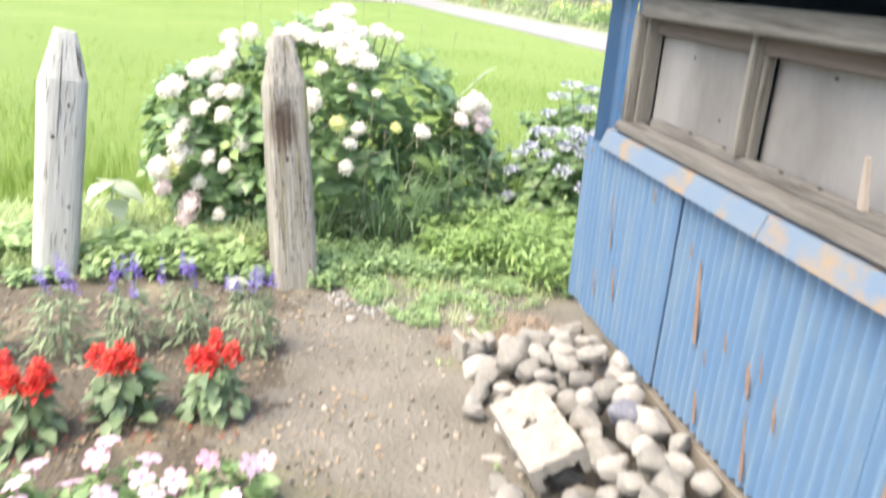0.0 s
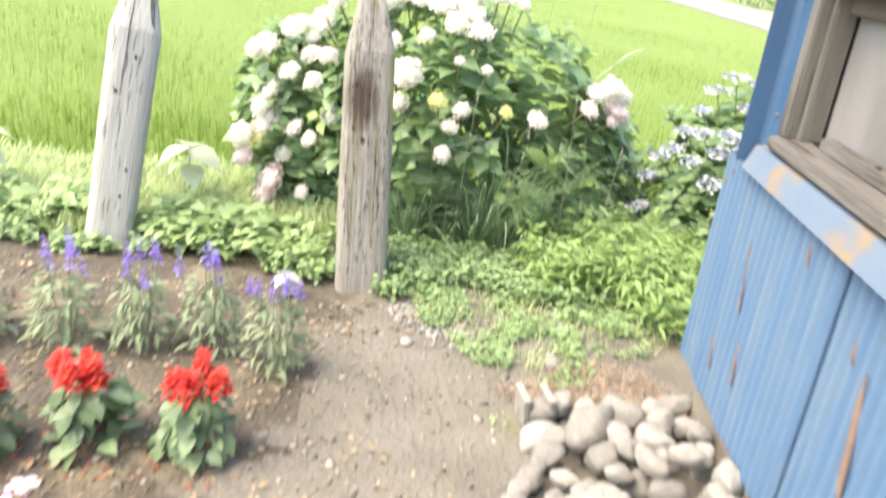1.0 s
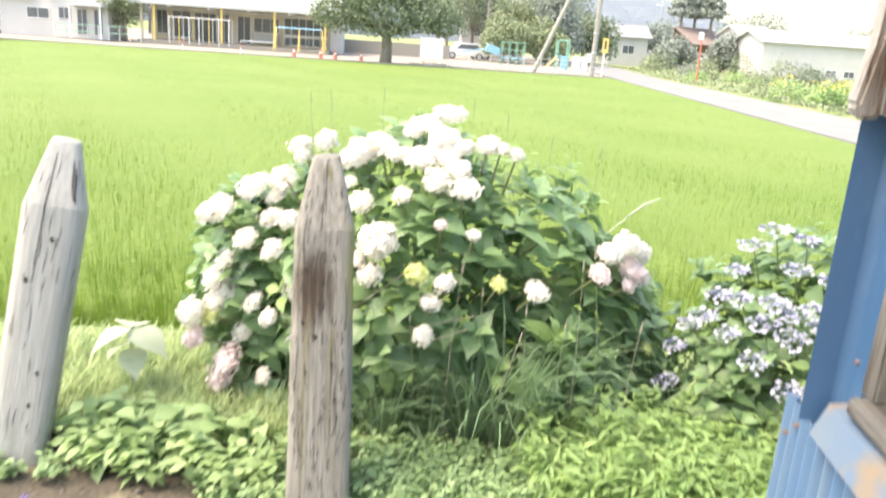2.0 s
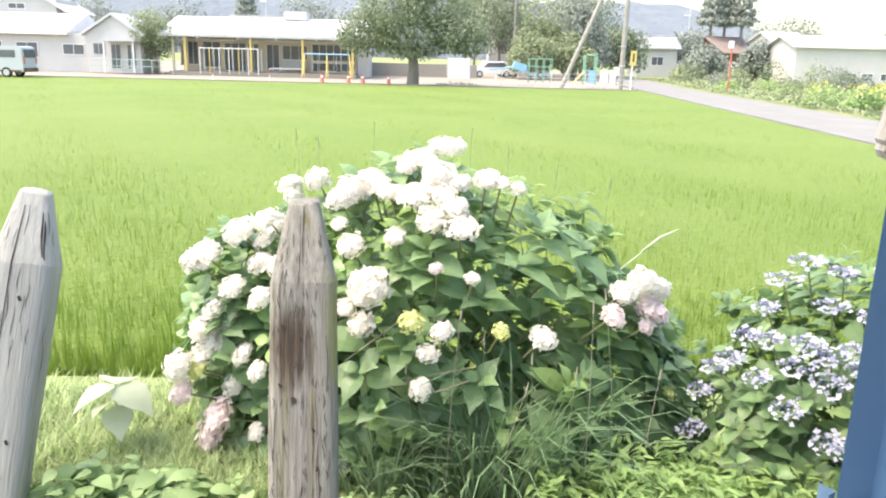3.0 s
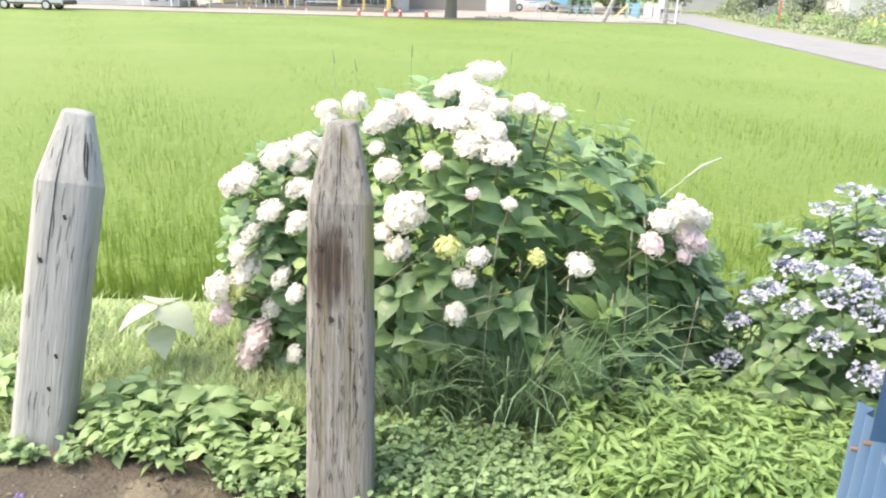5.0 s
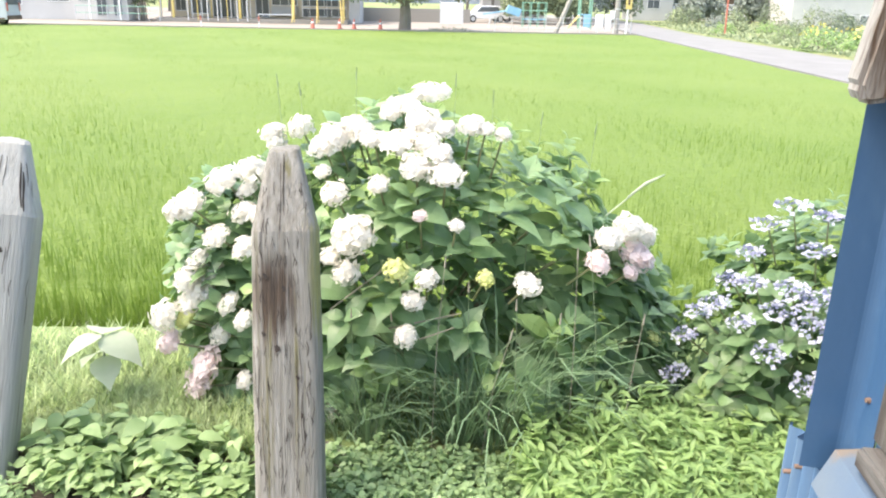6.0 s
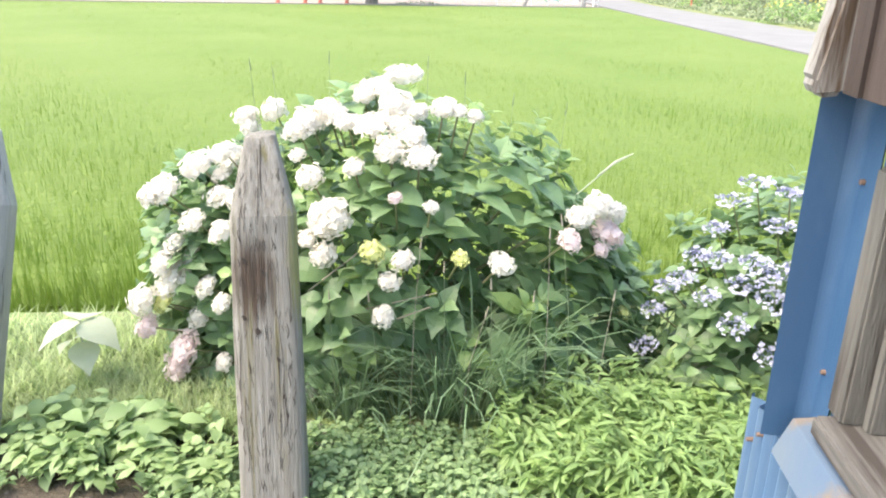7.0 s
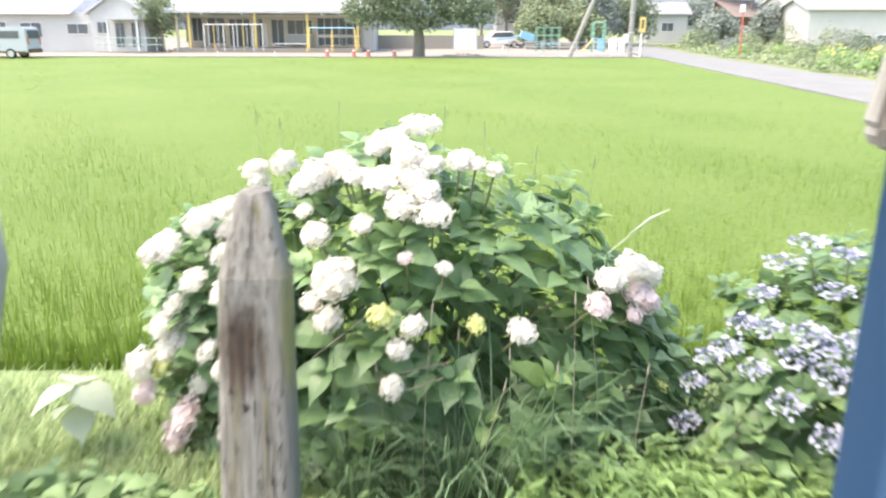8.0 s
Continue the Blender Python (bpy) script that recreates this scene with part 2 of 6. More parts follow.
CRACK = mat("wood_crack", (.05, .04, .035), (.03, .025, .02), 20, 1, 0)
WOOD_GREY = mat("grey_timber", (.172, .166, .158), (.098, .093, .087), 9, .95, .8, 40, stretch=(9, .6, 9), c3=(.058, .05, .045), spot=(.56, .66), spot_scale=2.5, distance=.01)
WOOD_JAMB = mat("grey_jamb", (.2, .195, .178), (.125, .12, .107), 9, .95, .8, 40, stretch=(9, 9, .6), c3=(.07, .06, .052), spot=(.56, .66), spot_scale=2.5, distance=.01)
WOOD_BOARD = mat("grey_board", (.2, .2, .203), (.15, .149, .15), 2.5, .85, .3, 40, stretch=(1, 1.2, .5), c3=(.11, .107, .106), spot=(.46, .68), spot_scale=2.6)
WOOD_RAW = mat("raw_splinter", (.31, .27, .235), (.24, .205, .175), 14, .85, .3, 60, stretch=(4, 4, .5))
RUSTY = mat("rusted_brown_sheet", (.05, .034, .029), (.085, .064, .056), 6, .85, .4, 50, stretch=(3, 3, .4), c3=(.036, .024, .02), spot=(.5, .65), spot_scale=3)
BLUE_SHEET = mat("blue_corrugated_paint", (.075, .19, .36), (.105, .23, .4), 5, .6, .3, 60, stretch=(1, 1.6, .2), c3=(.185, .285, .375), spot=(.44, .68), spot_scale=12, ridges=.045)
BLUE_TRIM = mat("blue_trim_paint", (.036, .092, .185), (.046, .11, .21), 3, .32, .2, 60, c3=(.07, .14, .235), spot=(.52, .75), spot_scale=6, stretch=(1, 1, .4))
BLUE_FADED = mat("faded_flashing", (.11, .148, .19), (.08, .13, .205), 4, .85, .25, 50, c3=(.19, .145, .1), spot=(.5, .62), spot_scale=5)
LINING = mat("dark_lining_board", (.1, .078, .07), (.065, .052, .048), 6, .9, .4, 40, stretch=(6, .6, 6))
RUST = mat("rust_patch", (.21, .14, .105), (.15, .1, .078), 25, .95, .6, 80)
CONCRETE = mat("rough_concrete", (.31, .292, .262), (.245, .23, .203), 30, .95, 1, 110, c3=(.19, .175, .14), spot=(.6, .68), spot_scale=22, distance=.008)
FOOTING = mat("old_footing", (.2, .18, .15), (.15, .135, .11), 8, .95, .7, 60, distance=.01)
STONE = mat("river_stone", (.285, .272, .25), (.225, .215, .198), 9, .85, .6, 50, c3=(.32, .307, .285), spot=(.5, .68), spot_scale=3, per_piece=.26, distance=.008)
STONE_BLUE = mat("blue_grey_stone", (.15, .155, .19), (.105, .11, .14), 5, .6, .4, 60, c3=(.24, .23, .23), spot=(.58, .7), spot_scale=2)
WHITE_WALL = mat("white_render", (.53, .525, .515), (.47, .465, .455), .6, .9, .1, 10)
CREAM_WALL = mat("cream_wall", (.66, .58, .46), (.58, .51, .41), .6, .9, .1, 10)
WHITE_METAL = mat("pale_metal_roof", (.55, .56, .58), (.47, .48, .5), .5, .6, .1, 10)
TILE_GREY = mat("grey_roof", (.3, .31, .33), (.22, .23, .25), .8, .7, .3, 12)
TILE_BROWN = mat("brown_roof", (.26, .205, .185), (.2, .155, .14), .8, .8, .3, 12)
TIMBER_DARK = mat("dark_timber_wall", (.16, .11, .08), (.1, .07, .05), 2, .85, .3, 20)
PANE = mat("dark_pane", (.13, .145, .16), (.09, .1, .115), .8, .15, 0)
YELLOW = mat("yellow_paint", (.68, .54, .2), (.62, .48, .17), 3, .5, .1, 20)
RED_PAINT = mat("red_plastic", (.56, .16, .11), (.48, .13, .09), 5, .5, .1, 20)
# green and sky-blue paint of the far yard, lightened to stand for haze
GREEN_PAINT = mat("green_paint", (.2, .42, .31), (.24, .45, .34), 5, .5, .1, 20)
CYAN_PAINT = mat("sky_blue_paint", (.22, .46, .64), (.27, .5, .67), 5, .5, .1, 20)
WHITE_PAINT = mat("white_paint", (.8, .8, .8), (.74, .74, .75), 3, .5, .1, 20)
GALV = mat("galvanised_steel", (.55, .56, .57), (.46, .47, .48), 6, .5, .2, 40, metal=.4)
POLE = mat("concrete_pole", (.34, .33, .31), (.28, .27, .25), 3, .9, .2, 30)
VAN_PAINT = mat("silver_blue_car_paint", (.47, .5, .545), (.45, .48, .525), 1, .3, 0)
TYRE = mat("tyre_rubber", (.02, .02, .02), (.03, .03, .03), 10, .85, .2, 50)
BARK = mat("bark", (.22, .2, .17), (.15, .135, .115), 5, .95, .8, 20, stretch=(3, 3, .5), distance=.03)
# both leaf colours are raised to include the haze over the far yard
TREE_LEAF = mat("tree_leaf", (.2, .25, .17), (.26, .31, .21), .8, .9, 0, island=.25, through_light=.3, spec=.1)
TREE_LIGHT = mat("pale_tree_leaf", (.25, .3, .185), (.3, .35, .22), .8, .9, 0, island=.2, through_light=.3, spec=.1)
# woodland colour shifted to blue-grey, so the hills' haze is painted in
HILL = mat("hazed_wooded_hill", (.15, .18, .215), (.18, .21, .24), .03, 1, .6, .12, spec=0, distance=6)
YELLOW_FLOWER = mat("yellow_petal", (.75, .6, .1), (.7, .62, .2), 5, .6, 0, island=.2)

# ---- ground ----
BANK_D, RICE_D, FIELD_D, ROAD_U = 4.0, 4.55, 53.2, 10.2


def road_left(d):
    return ROAD_U + 0.075 * d


def step(a, b, v):
    t = min(1, max(0, (v - a) / (b - a)))
    return t * t * (3 - 2 * t)


def lie(u, d):
    """The ground's height in the field's axes."""
    near = -0.1 * step(2.4, 4.0, d)
    z = near + (-0.85 - near) * step(BANK_D, BANK_D + 0.5, d)
    z += 0.5 * step(FIELD_D, FIELD_D + 0.35, d)
    r = road_left(d)
    if u > r - 0.8:
        z += (-0.42 - z) * step(r - 0.7, r - 0.15, u) * (1 if d > 3 else 0)
        z += 0.1 * step(r + 4.0, r + 4.8, u)
    z += 0.2 * step(55, 75, d)
    if d < BANK_D:
        z += 0.012 * noise.noise((u * 5, d * 5, 0)) + 0.02 * noise.noise((u * 1.5, d * 1.5, 3))
    return z


def ground_z(x, y):
    p = FAR.inverted() @ Vector((x, y, 0))
    return lie(p.x, p.y) - FALL * p.y


def spread(lo, hi, fine, far, grow=1.35):
    out = list(np.arange(lo, hi + fine / 2, fine))
    s = fine
    while out[-1] < far:
        s *= grow
        out.append(out[-1] + s)
    s = fine
    while out[0] > -far:
        s *= grow
        out.insert(0, out[0] - s)
    return out


def make_ground():
    us = spread(-3.0, 2.2, 0.04, 900)
    ds = [v for v in spread(-2.2, 4.8, 0.04, 900) if v < 20] + list(np.arange(20, 53, 3.0)) + [53.2, 53.3, 53.4, 53.55, 54, 56, 60, 66, 74, 90, 120, 200, 400, 900]
    us = [u for u in us if not 3.6 < u < 30] + list(np.arange(3.7, 30, 0.35))
    us.sort()
    ds.sort()
    verts = [(u, d, lie(u, d)) for d in ds for u in us]
    n = len(us)
    faces, kinds = [], []
    for j in range(len(ds) - 1):
        for i in range(n - 1):
            u, d = (us[i] + us[i + 1]) / 2, (ds[j] + ds[j + 1]) / 2
            w = 0.25 * noise.noise((u * 1.3, d * 1.3, 9)) + 0.12 * noise.noise((u * 5, d * 5, 2))
            if d > FIELD_D:
                k = 3 if u < road_left(d) + 1 else 4
                if d > 110:
                    k = 4
            elif u > road_left(d) - 0.05:
                k = 4
            elif d > BANK_D + 0.3:
                k = 2
            elif d + w > 2.75 - 0.5 * step(-0.75, 0.35, u):
                k = 1
            else:
                q = 0.35 * noise.noise((u * 2.1, d * 2.1, 5)) + 0.25 * noise.noise((u * 7, d * 7, 6)) + 0.3 * noise.noise((u * 23, d * 23, 6))
                k = 5 if u + .6 * q < min(-.34, -1.04 + .36 * d) and d > -0.3 + q else 0
            faces.append((j * n + i, j * n + i + 1, (j + 1) * n + i + 1, (j + 1) * n + i))
            kinds.append(k)
    me = bpy.data.meshes.new("ground")
    me.from_pydata(verts, [], faces)
    for m in (SOIL, BANK, MUD, SAND, PLOT, BED):
        me.materials.append(m)
    me.polygons.foreach_set("material_index", kinds)
    me.polygons.foreach_set("use_smooth", [True] * len(faces))
    ob = new("ground", me)
    ob.matrix_world = FAR
    tagged(ob, "bare earth garden, grassy bank, sunken paddy and yard", "ground", kind="structure")


def make_road():
    bm = bmesh.new()
    rows = []
    for d in [-30, -10, 0, 10, 20, 30, 40, 50, 56, 75, 120]:
        l = road_left(d)
        r = l + 4.3
        z = -0.3 + 0.2 * step(55, 75, d)
        rows.append([bm.verts.new(p) for p in ((l, d, z - .5), (l, d, z), (r, d, z), (r, d, z - .5))])
    for a, b in zip(rows, rows[1:]):
        for i in range(3):
            bm.faces.new((a[i], a[i + 1], b[i + 1], b[i]))
    bmesh.ops.recalc_face_normals(bm, faces=bm.faces[:])
    ob = part("road", bm, ASPHALT)
    ob.matrix_world = FAR
    tagged(ob, "pale narrow asphalt farm road beside the paddy", "road", kind="structure")
    # kerb path along the far side of the paddy
    bm = bmesh.new()
    for i in range(24):
        box((-40 + i * 2.25 + 1.1, FIELD_D + .2, -.42), (2.22, .3, .3), bm=bm)
    ob = part("kerb", bm, CONCRETE)
    ob.matrix_world = FAR
    tagged(ob, "low concrete kerb along the paddy's far edge", "kerb", kind="structure")


make_ground()
make_road()


def make_hills():
    for far, base, amp, seed, u0, u1, bend, tilt in ((420, 75, 22, 3, -620, 90, 0, 0.0), (620, 62, 7, 8, -100, 560, 262, -0.42), (300, 9, 7, 5, 40, 420, 40, -.012)):
        bm = bmesh.new()
        cols = []
        n = 90
        for i in range(n + 1):
            u = u0 + (u1 - u0) * i / n
            top = base + tilt * max(0, u - bend) + amp * noise.noise((u * .006, seed, 0)) + 4 * noise.noise((u * .04, seed, 1))
            top = max(3, top) * min(1, 6 * i / n + .3) * min(1, 6 * (n - i) / n + .1)
            cols.append([bm.verts.new((u, far + 60 * k * k / 9 + 6 * noise.noise((u * .03, k, seed)), -1 + top * k / 6 * (1 + .05 * noise.noise((u * .05, k * 3, seed))))) for k in range(7)])
        for a, b in zip(cols, cols[1:]):
            for k in range(6):
                bm.faces.new((a[k], b[k], b[k + 1], a[k + 1]))
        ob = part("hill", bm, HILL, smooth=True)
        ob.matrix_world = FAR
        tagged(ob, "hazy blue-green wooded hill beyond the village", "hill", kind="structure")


make_hills()


# ---- rice ----
def make_rice():
    def zone(d0, d1, u0, u1, du, dd, blades, width, shape, name):
        us, dds = np.meshgrid(np.arange(u0, u1, du), np.arange(d0, d1, dd))
        u = us.ravel() + rng.normal(0, du * .12 + (.12 if du > .3 else 0), us.size)
        d = dds.ravel() + rng.normal(0, dd * .2 + (.12 if du > .3 else 0), us.size)
        keep = u < ROAD_U + .075 * d - .08
        u, d = np.repeat(u[keep], blades), np.repeat(d[keep], blades)
        n = len(u)
        height = (rng.uniform(.42, .7, n) if d0 < 9 else rng.uniform(.5, .68, n) if d0 < 19 else rng.uniform(.56, .66, n)) * (1 + .05 * np.sin(u * 1.3 + d * .7)) * .95
        yaw = rng.uniform(0, 2 * np.pi, n)
        lean = rng.normal(-.03, .1, n)
        p = np.stack([u + rng.normal(0, .035, n), d + rng.normal(0, .035, n), np.full(n, -.86)], 1)
        s = np.stack([width * rng.uniform(.7, 1.2, n), height, height], 1)
        ob = strewn(name, shape, p, rotations(yaw, lean, np.zeros(n)), s, RICE,
                    label="bright green young rice growing in even rows", category="rice", kind="stuff")
        ob.matrix_world = FAR
    zone(RICE_D, 9.5, -6.5, 5.5, .2, .15, 26, .009, RICE_BLADE, "rice")
    zone(9.5, 19, -12, 9.5, .25, .2, 13, .014, RICE_BLADE, "rice")
    zone(19, 32, -19, 12.5, .34, .3, 6, .03, BLADE_FAR, "rice")
    zone(32, FIELD_D - .2, -34, 14, .5, .45, 5, .05, BLADE_FAR, "rice")
    # the closed canopy below the tips
    bm = bmesh.new()
    us = list(np.arange(-46, 16.1, 1.0))
    ds = [5.3, 5.6, 6.2, 7, 9, 12] + list(np.arange(15, 53, 2.0)) + [FIELD_D - .15]
    grid = [[bm.verts.new((min(u, ROAD_U + .075 * d - .1), d, (-.62 if d < 5.5 else -.47 if d < 6.5 else -.38 if d < 14 else -.33) + .02 * noise.noise((u, d, 1)))) for u in us] for d in ds]
    for a, b in zip(grid, grid[1:]):
        for i in range(len(us) - 1):
            if a[i].co.x < a[i + 1].co.x and b[i].co.x < b[i + 1].co.x:
                bm.faces.new((a[i], a[i + 1], b[i + 1], b[i]))
    ob = part("rice_canopy", bm, RICE_SHEET, smooth=True)
    ob.matrix_world = FAR
    tagged(ob, "dense green mass of rice below the leaf tips", "rice", kind="stuff")


make_rice()


# ---- shed ----
SHED = pose(1.318, 2.97, 0, 0, 0, 2.5)        # the wall's corner; the wall runs towards -y, outwards is -x


def corrugated(y0, y1, z0, z1, pitch=.045, amp=.0095, bottom=None):
    bm = bmesh.new()
    n = int((y1 - y0) / pitch * 8)
    zs = [z0, z0 + .02, (z0 + z1) / 2, z1]
    for off in (0, .0015):
        rows = []
        for i in range(n + 1):
            y = y0 + (y1 - y0) * i / n
            x = amp * math.cos(2 * math.pi * y / pitch) + off
            rows.append([bm.verts.new((x + .003 * noise.noise((y * 3, z * 3, 4)), y, z + (bottom(y) if bottom and k == 0 else 0))) for k, z in enumerate(zs)])
        for a, b in zip(rows, rows[1:]):
            for k in range(3):
                f = (a[k], a[k + 1], b[k + 1], b[k])
                bm.faces.new(f if off == 0 else f[::-1])
    return bm


def ragged(pts, thick):
    """A small flat patch with an outline, thick along x."""
    bm = bmesh.new()
    a = [bm.verts.new((0, y, z)) for y, z in pts]
    f = bm.faces.new(a)
    r = bmesh.ops.extrude_face_region(bm, geom=[f])
    for v in r["geom"]:
        if isinstance(v, bmesh.types.BMVert):
            v.co.x -= thick
    bmesh.ops.recalc_face_normals(bm, faces=bm.faces[:])
    return bm


def make_shed():
    s = thing("shed", "old shed clad in faded blue corrugated sheet with boarded window", "shed", SHED)
    part("footing", box((.045, -2.2, .03), (.1, 4.4, .38)), FOOTING, s, "weathered concrete footing", bevel=.01)
    edge = lambda y: .012 * noise.noise((y * 9, 0, 0))
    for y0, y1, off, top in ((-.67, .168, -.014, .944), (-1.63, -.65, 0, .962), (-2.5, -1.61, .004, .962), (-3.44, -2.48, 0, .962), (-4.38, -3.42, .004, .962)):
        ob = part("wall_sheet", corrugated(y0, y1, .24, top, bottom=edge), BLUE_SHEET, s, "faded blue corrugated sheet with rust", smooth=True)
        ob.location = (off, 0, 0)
    # rust streaks that have eaten through the paint
    r = random.Random(4)
    for y, z, w, h in ((-.86, .63, .04, .26), (-1.195, .55, .026, .11), (-.945, .33, .03, .12), (-1.045, .595, .014, .06), (-1.26, .61, .012, .08), (-1.235, .36, .022, .2), (-.98, .5, .01, .05), (-1.33, .52, .014, .1), (-.8, .78, .012, .05), (-.2, .68, .012, .2), (-.3, .46, .02, .12), (-.5, .88, .01, .06), (-1.75, .5, .03, .2), (-.12, .4, .015, .1)):
        pts = []
        m = 12
        for i in range(m):
            a = 2 * math.pi * i / m
            pts.append((w * .36 * math.cos(a) * r.uniform(.6, 1.2) + .1 * h * math.sin(a), h / 2 * math.sin(a) * r.uniform(.8, 1.2)))
        ob = part("rust_patch", ragged(pts, .003), RUST, s, "orange-brown rust streak")
        ob.location = (-.0215 if y > -.66 else -.0075, .045 * (round(y / .045 - .5) + .5), z)
    # flashing under the sill, in two lengths
    for y0, y1 in ((-1.143, -.03), (-4.38, -1.147)):
        bm = prism([(-.047, .945), (-.043, .942), (-.039, .95), (-.018, 1.006), (.02, 1.01), (.02, 1.016), (-.021, 1.011), (-.045, .951)], y1 - y0)
        ob = part("flashing", bm, BLUE_FADED, s, "faded blue flashing with rust stains")
        ob.location = (0, (y0 + y1) / 2, 0)
    part("sill", box((.03, -2.22, 1.04), (.1, 4.26, .036)), WOOD_GREY, s, "split grey timber sill", bevel=.006)
    part("sill_rail", box((.078, -2.28, 1.074), (.035, 4.12, .034)), WOOD_GREY, s, "weathered timber rail", bevel=.005)
    part("window_header", box((.05, -2.25, 1.478), (.09, 4.25, .075)), WOOD_GREY, s, "weathered timber window head", bevel=.008)
    part("header_lining", box((.085, -2.25, 1.425), (.03, 4.2, .08)), LINING, s, "dark red-brown lining board under the window head", bevel=.004)
    for y, w in ((-.094, .052), (-.134, .024)):
        part("jamb", box((.04 + (w < .04) * .03, y, 1.255), (.06, w, .4)), WOOD_JAMB, s, "grey timber jamb", bevel=.005)
    for i, y in enumerate((-.815, -1.75, -2.75, -3.75)):
        part("mullion", box((.07, y - .004, 1.275), (.05, .03, .37)), WOOD_JAMB, s, bevel=.004)
        part("mullion_stop", box((.09, y - .031, 1.275), (.03, .02, .37)), WOOD_JAMB, s, bevel=.003)
    for y0, y1, off in ((-.83, -.15, 0), (-1.77, -.84, .02), (-2.77, -1.78, 0), (-3.77, -2.78, .02), (-4.35, -3.78, 0)):
        part("window_board", box((.108 + off, (y0 + y1) / 2, 1.27), (.012, y1 - y0, .42)), WOOD_BOARD, s, "dusty grey board behind the window frame", bevel=.002)
    for y, z in ((-.5, 1.093), (-.72, 1.093), (-1.02, 1.093), (-1.19, 1.093), (-1.5, 1.093)):
        part("nail", rod((.075, y, z - .006), (.075, y, z + .003), .006, .007, 8), CRACK, s)
    for y, z in ((-1.42, 1.19), (-.4, 1.33), (-1.12, 1.36), (-.62, 1.16)):
        part("nail", rod((.106, y, z), (.099, y, z), .004, .005, 8), CRACK, s)
    # corner trim: one face on the wall, one folded outwards
    fold = [(-.056, .006), (-.012, .001)] + [(-.012 + .026 * math.sin(k * .1963), .001 - .026 * (1 - math.cos(k * .1963))) for k in range(1, 9)] + [(.016, -.066)]
    back = [(x + .004, y + .004) for x, y in fold[::-1]]
    bm = bmesh.new()
    lo, hi = ([bm.verts.new((x, y, z)) for x, y in fold + back] for z in (.955, 1.565))
    n = len(lo)
    for k in range(n):
        bm.faces.new((lo[k], lo[(k + 1) % n], hi[(k + 1) % n], hi[k]))
    bm.faces.new(lo)
    bm.faces.new(hi[::-1])
    bmesh.ops.recalc_face_normals(bm, faces=bm.faces[:])
    part("corner_trim", bm, BLUE_TRIM, s, "blue painted metal corner trim folded outwards")
    for y, z in ((-.03, 1.1), (-.03, 1.42)):
        part("screw", rod((.016, y, z), (.008, y, z), .005, .004), RUST, s)
    for y, z in ((.135, .86), (.09, .9)):
        part("screw", rod((-.008, y, z), (-.028, y, z), .005, .004), RUST, s)
    # the overhanging upper cladding, with a weathered end board
    bm = bmesh.new()
    for i in range(90):
        y = -4.3 + i * .047
        box((-.055 + .004 * math.sin(i * 2.1), y, 1.98), (.02, .046, .84 + .012 * noise.noise((y * 5, 1, 1))), bm=bm)
    part("upper_cladding", bm, RUSTY, s, "rusted brown ribbed cladding")
    bm = prism([(-.098, 1.57), (-.085, 1.545), (-.05, 1.55), (-.03, 1.58), (-.03, 2.4), (-.075, 2.4), (-.08, 1.68)], .05)
    ob = part("end_board", bm, WOOD_SILVER, s, "weathered grey end board", bevel=.008)
    ob.location = (0, -.035, 0)
    part("soffit", box((.1, -2.2, 1.565), (.3, 4.3, .02)), WOOD_GREY, s)
    # the rest of the shed, closed
    part("end_wall", box((1.3, -.02, 1.2), (2.5, .03, 2.4)), BLUE_SHEET, s)
    part("end_wall", box((1.3, -4.38, 1.2), (2.5, .03, 2.4)), BLUE_SHEET, s)
    part("back_wall", box((2.55, -2.2, 1.2), (.03, 4.4, 2.4)), BLUE_SHEET, s)
    part("roof", box((1.2, -2.2, 2.45), (2.9, 4.7, .05), Matrix.Rotation(radians(4), 4, "Y")), WHITE_METAL, s, "plain sheet roof")
    # the splinter of raw wood that leans behind the frame
    bm = prism([(-.016, 0), (.014, 0), (.012, .07), (.008, .125), (.002, .122), (-.006, .06)], .012)
    ob = part("wood_splinter", bm, WOOD_RAW)
    ob.matrix_world = SHED @ pose(.065, -1.36, 1.09, -4, 4, 80)
    tagged(ob, "pale splinter of raw wood standing on the sill", "wood")


make_shed()


# ---- posts ----
def section(a, turn, power):
    """Radius factor of a rounded square."""
    return (abs(math.cos(a - turn)) ** power + abs(math.sin(a - turn)) ** power) ** (-1 / power)


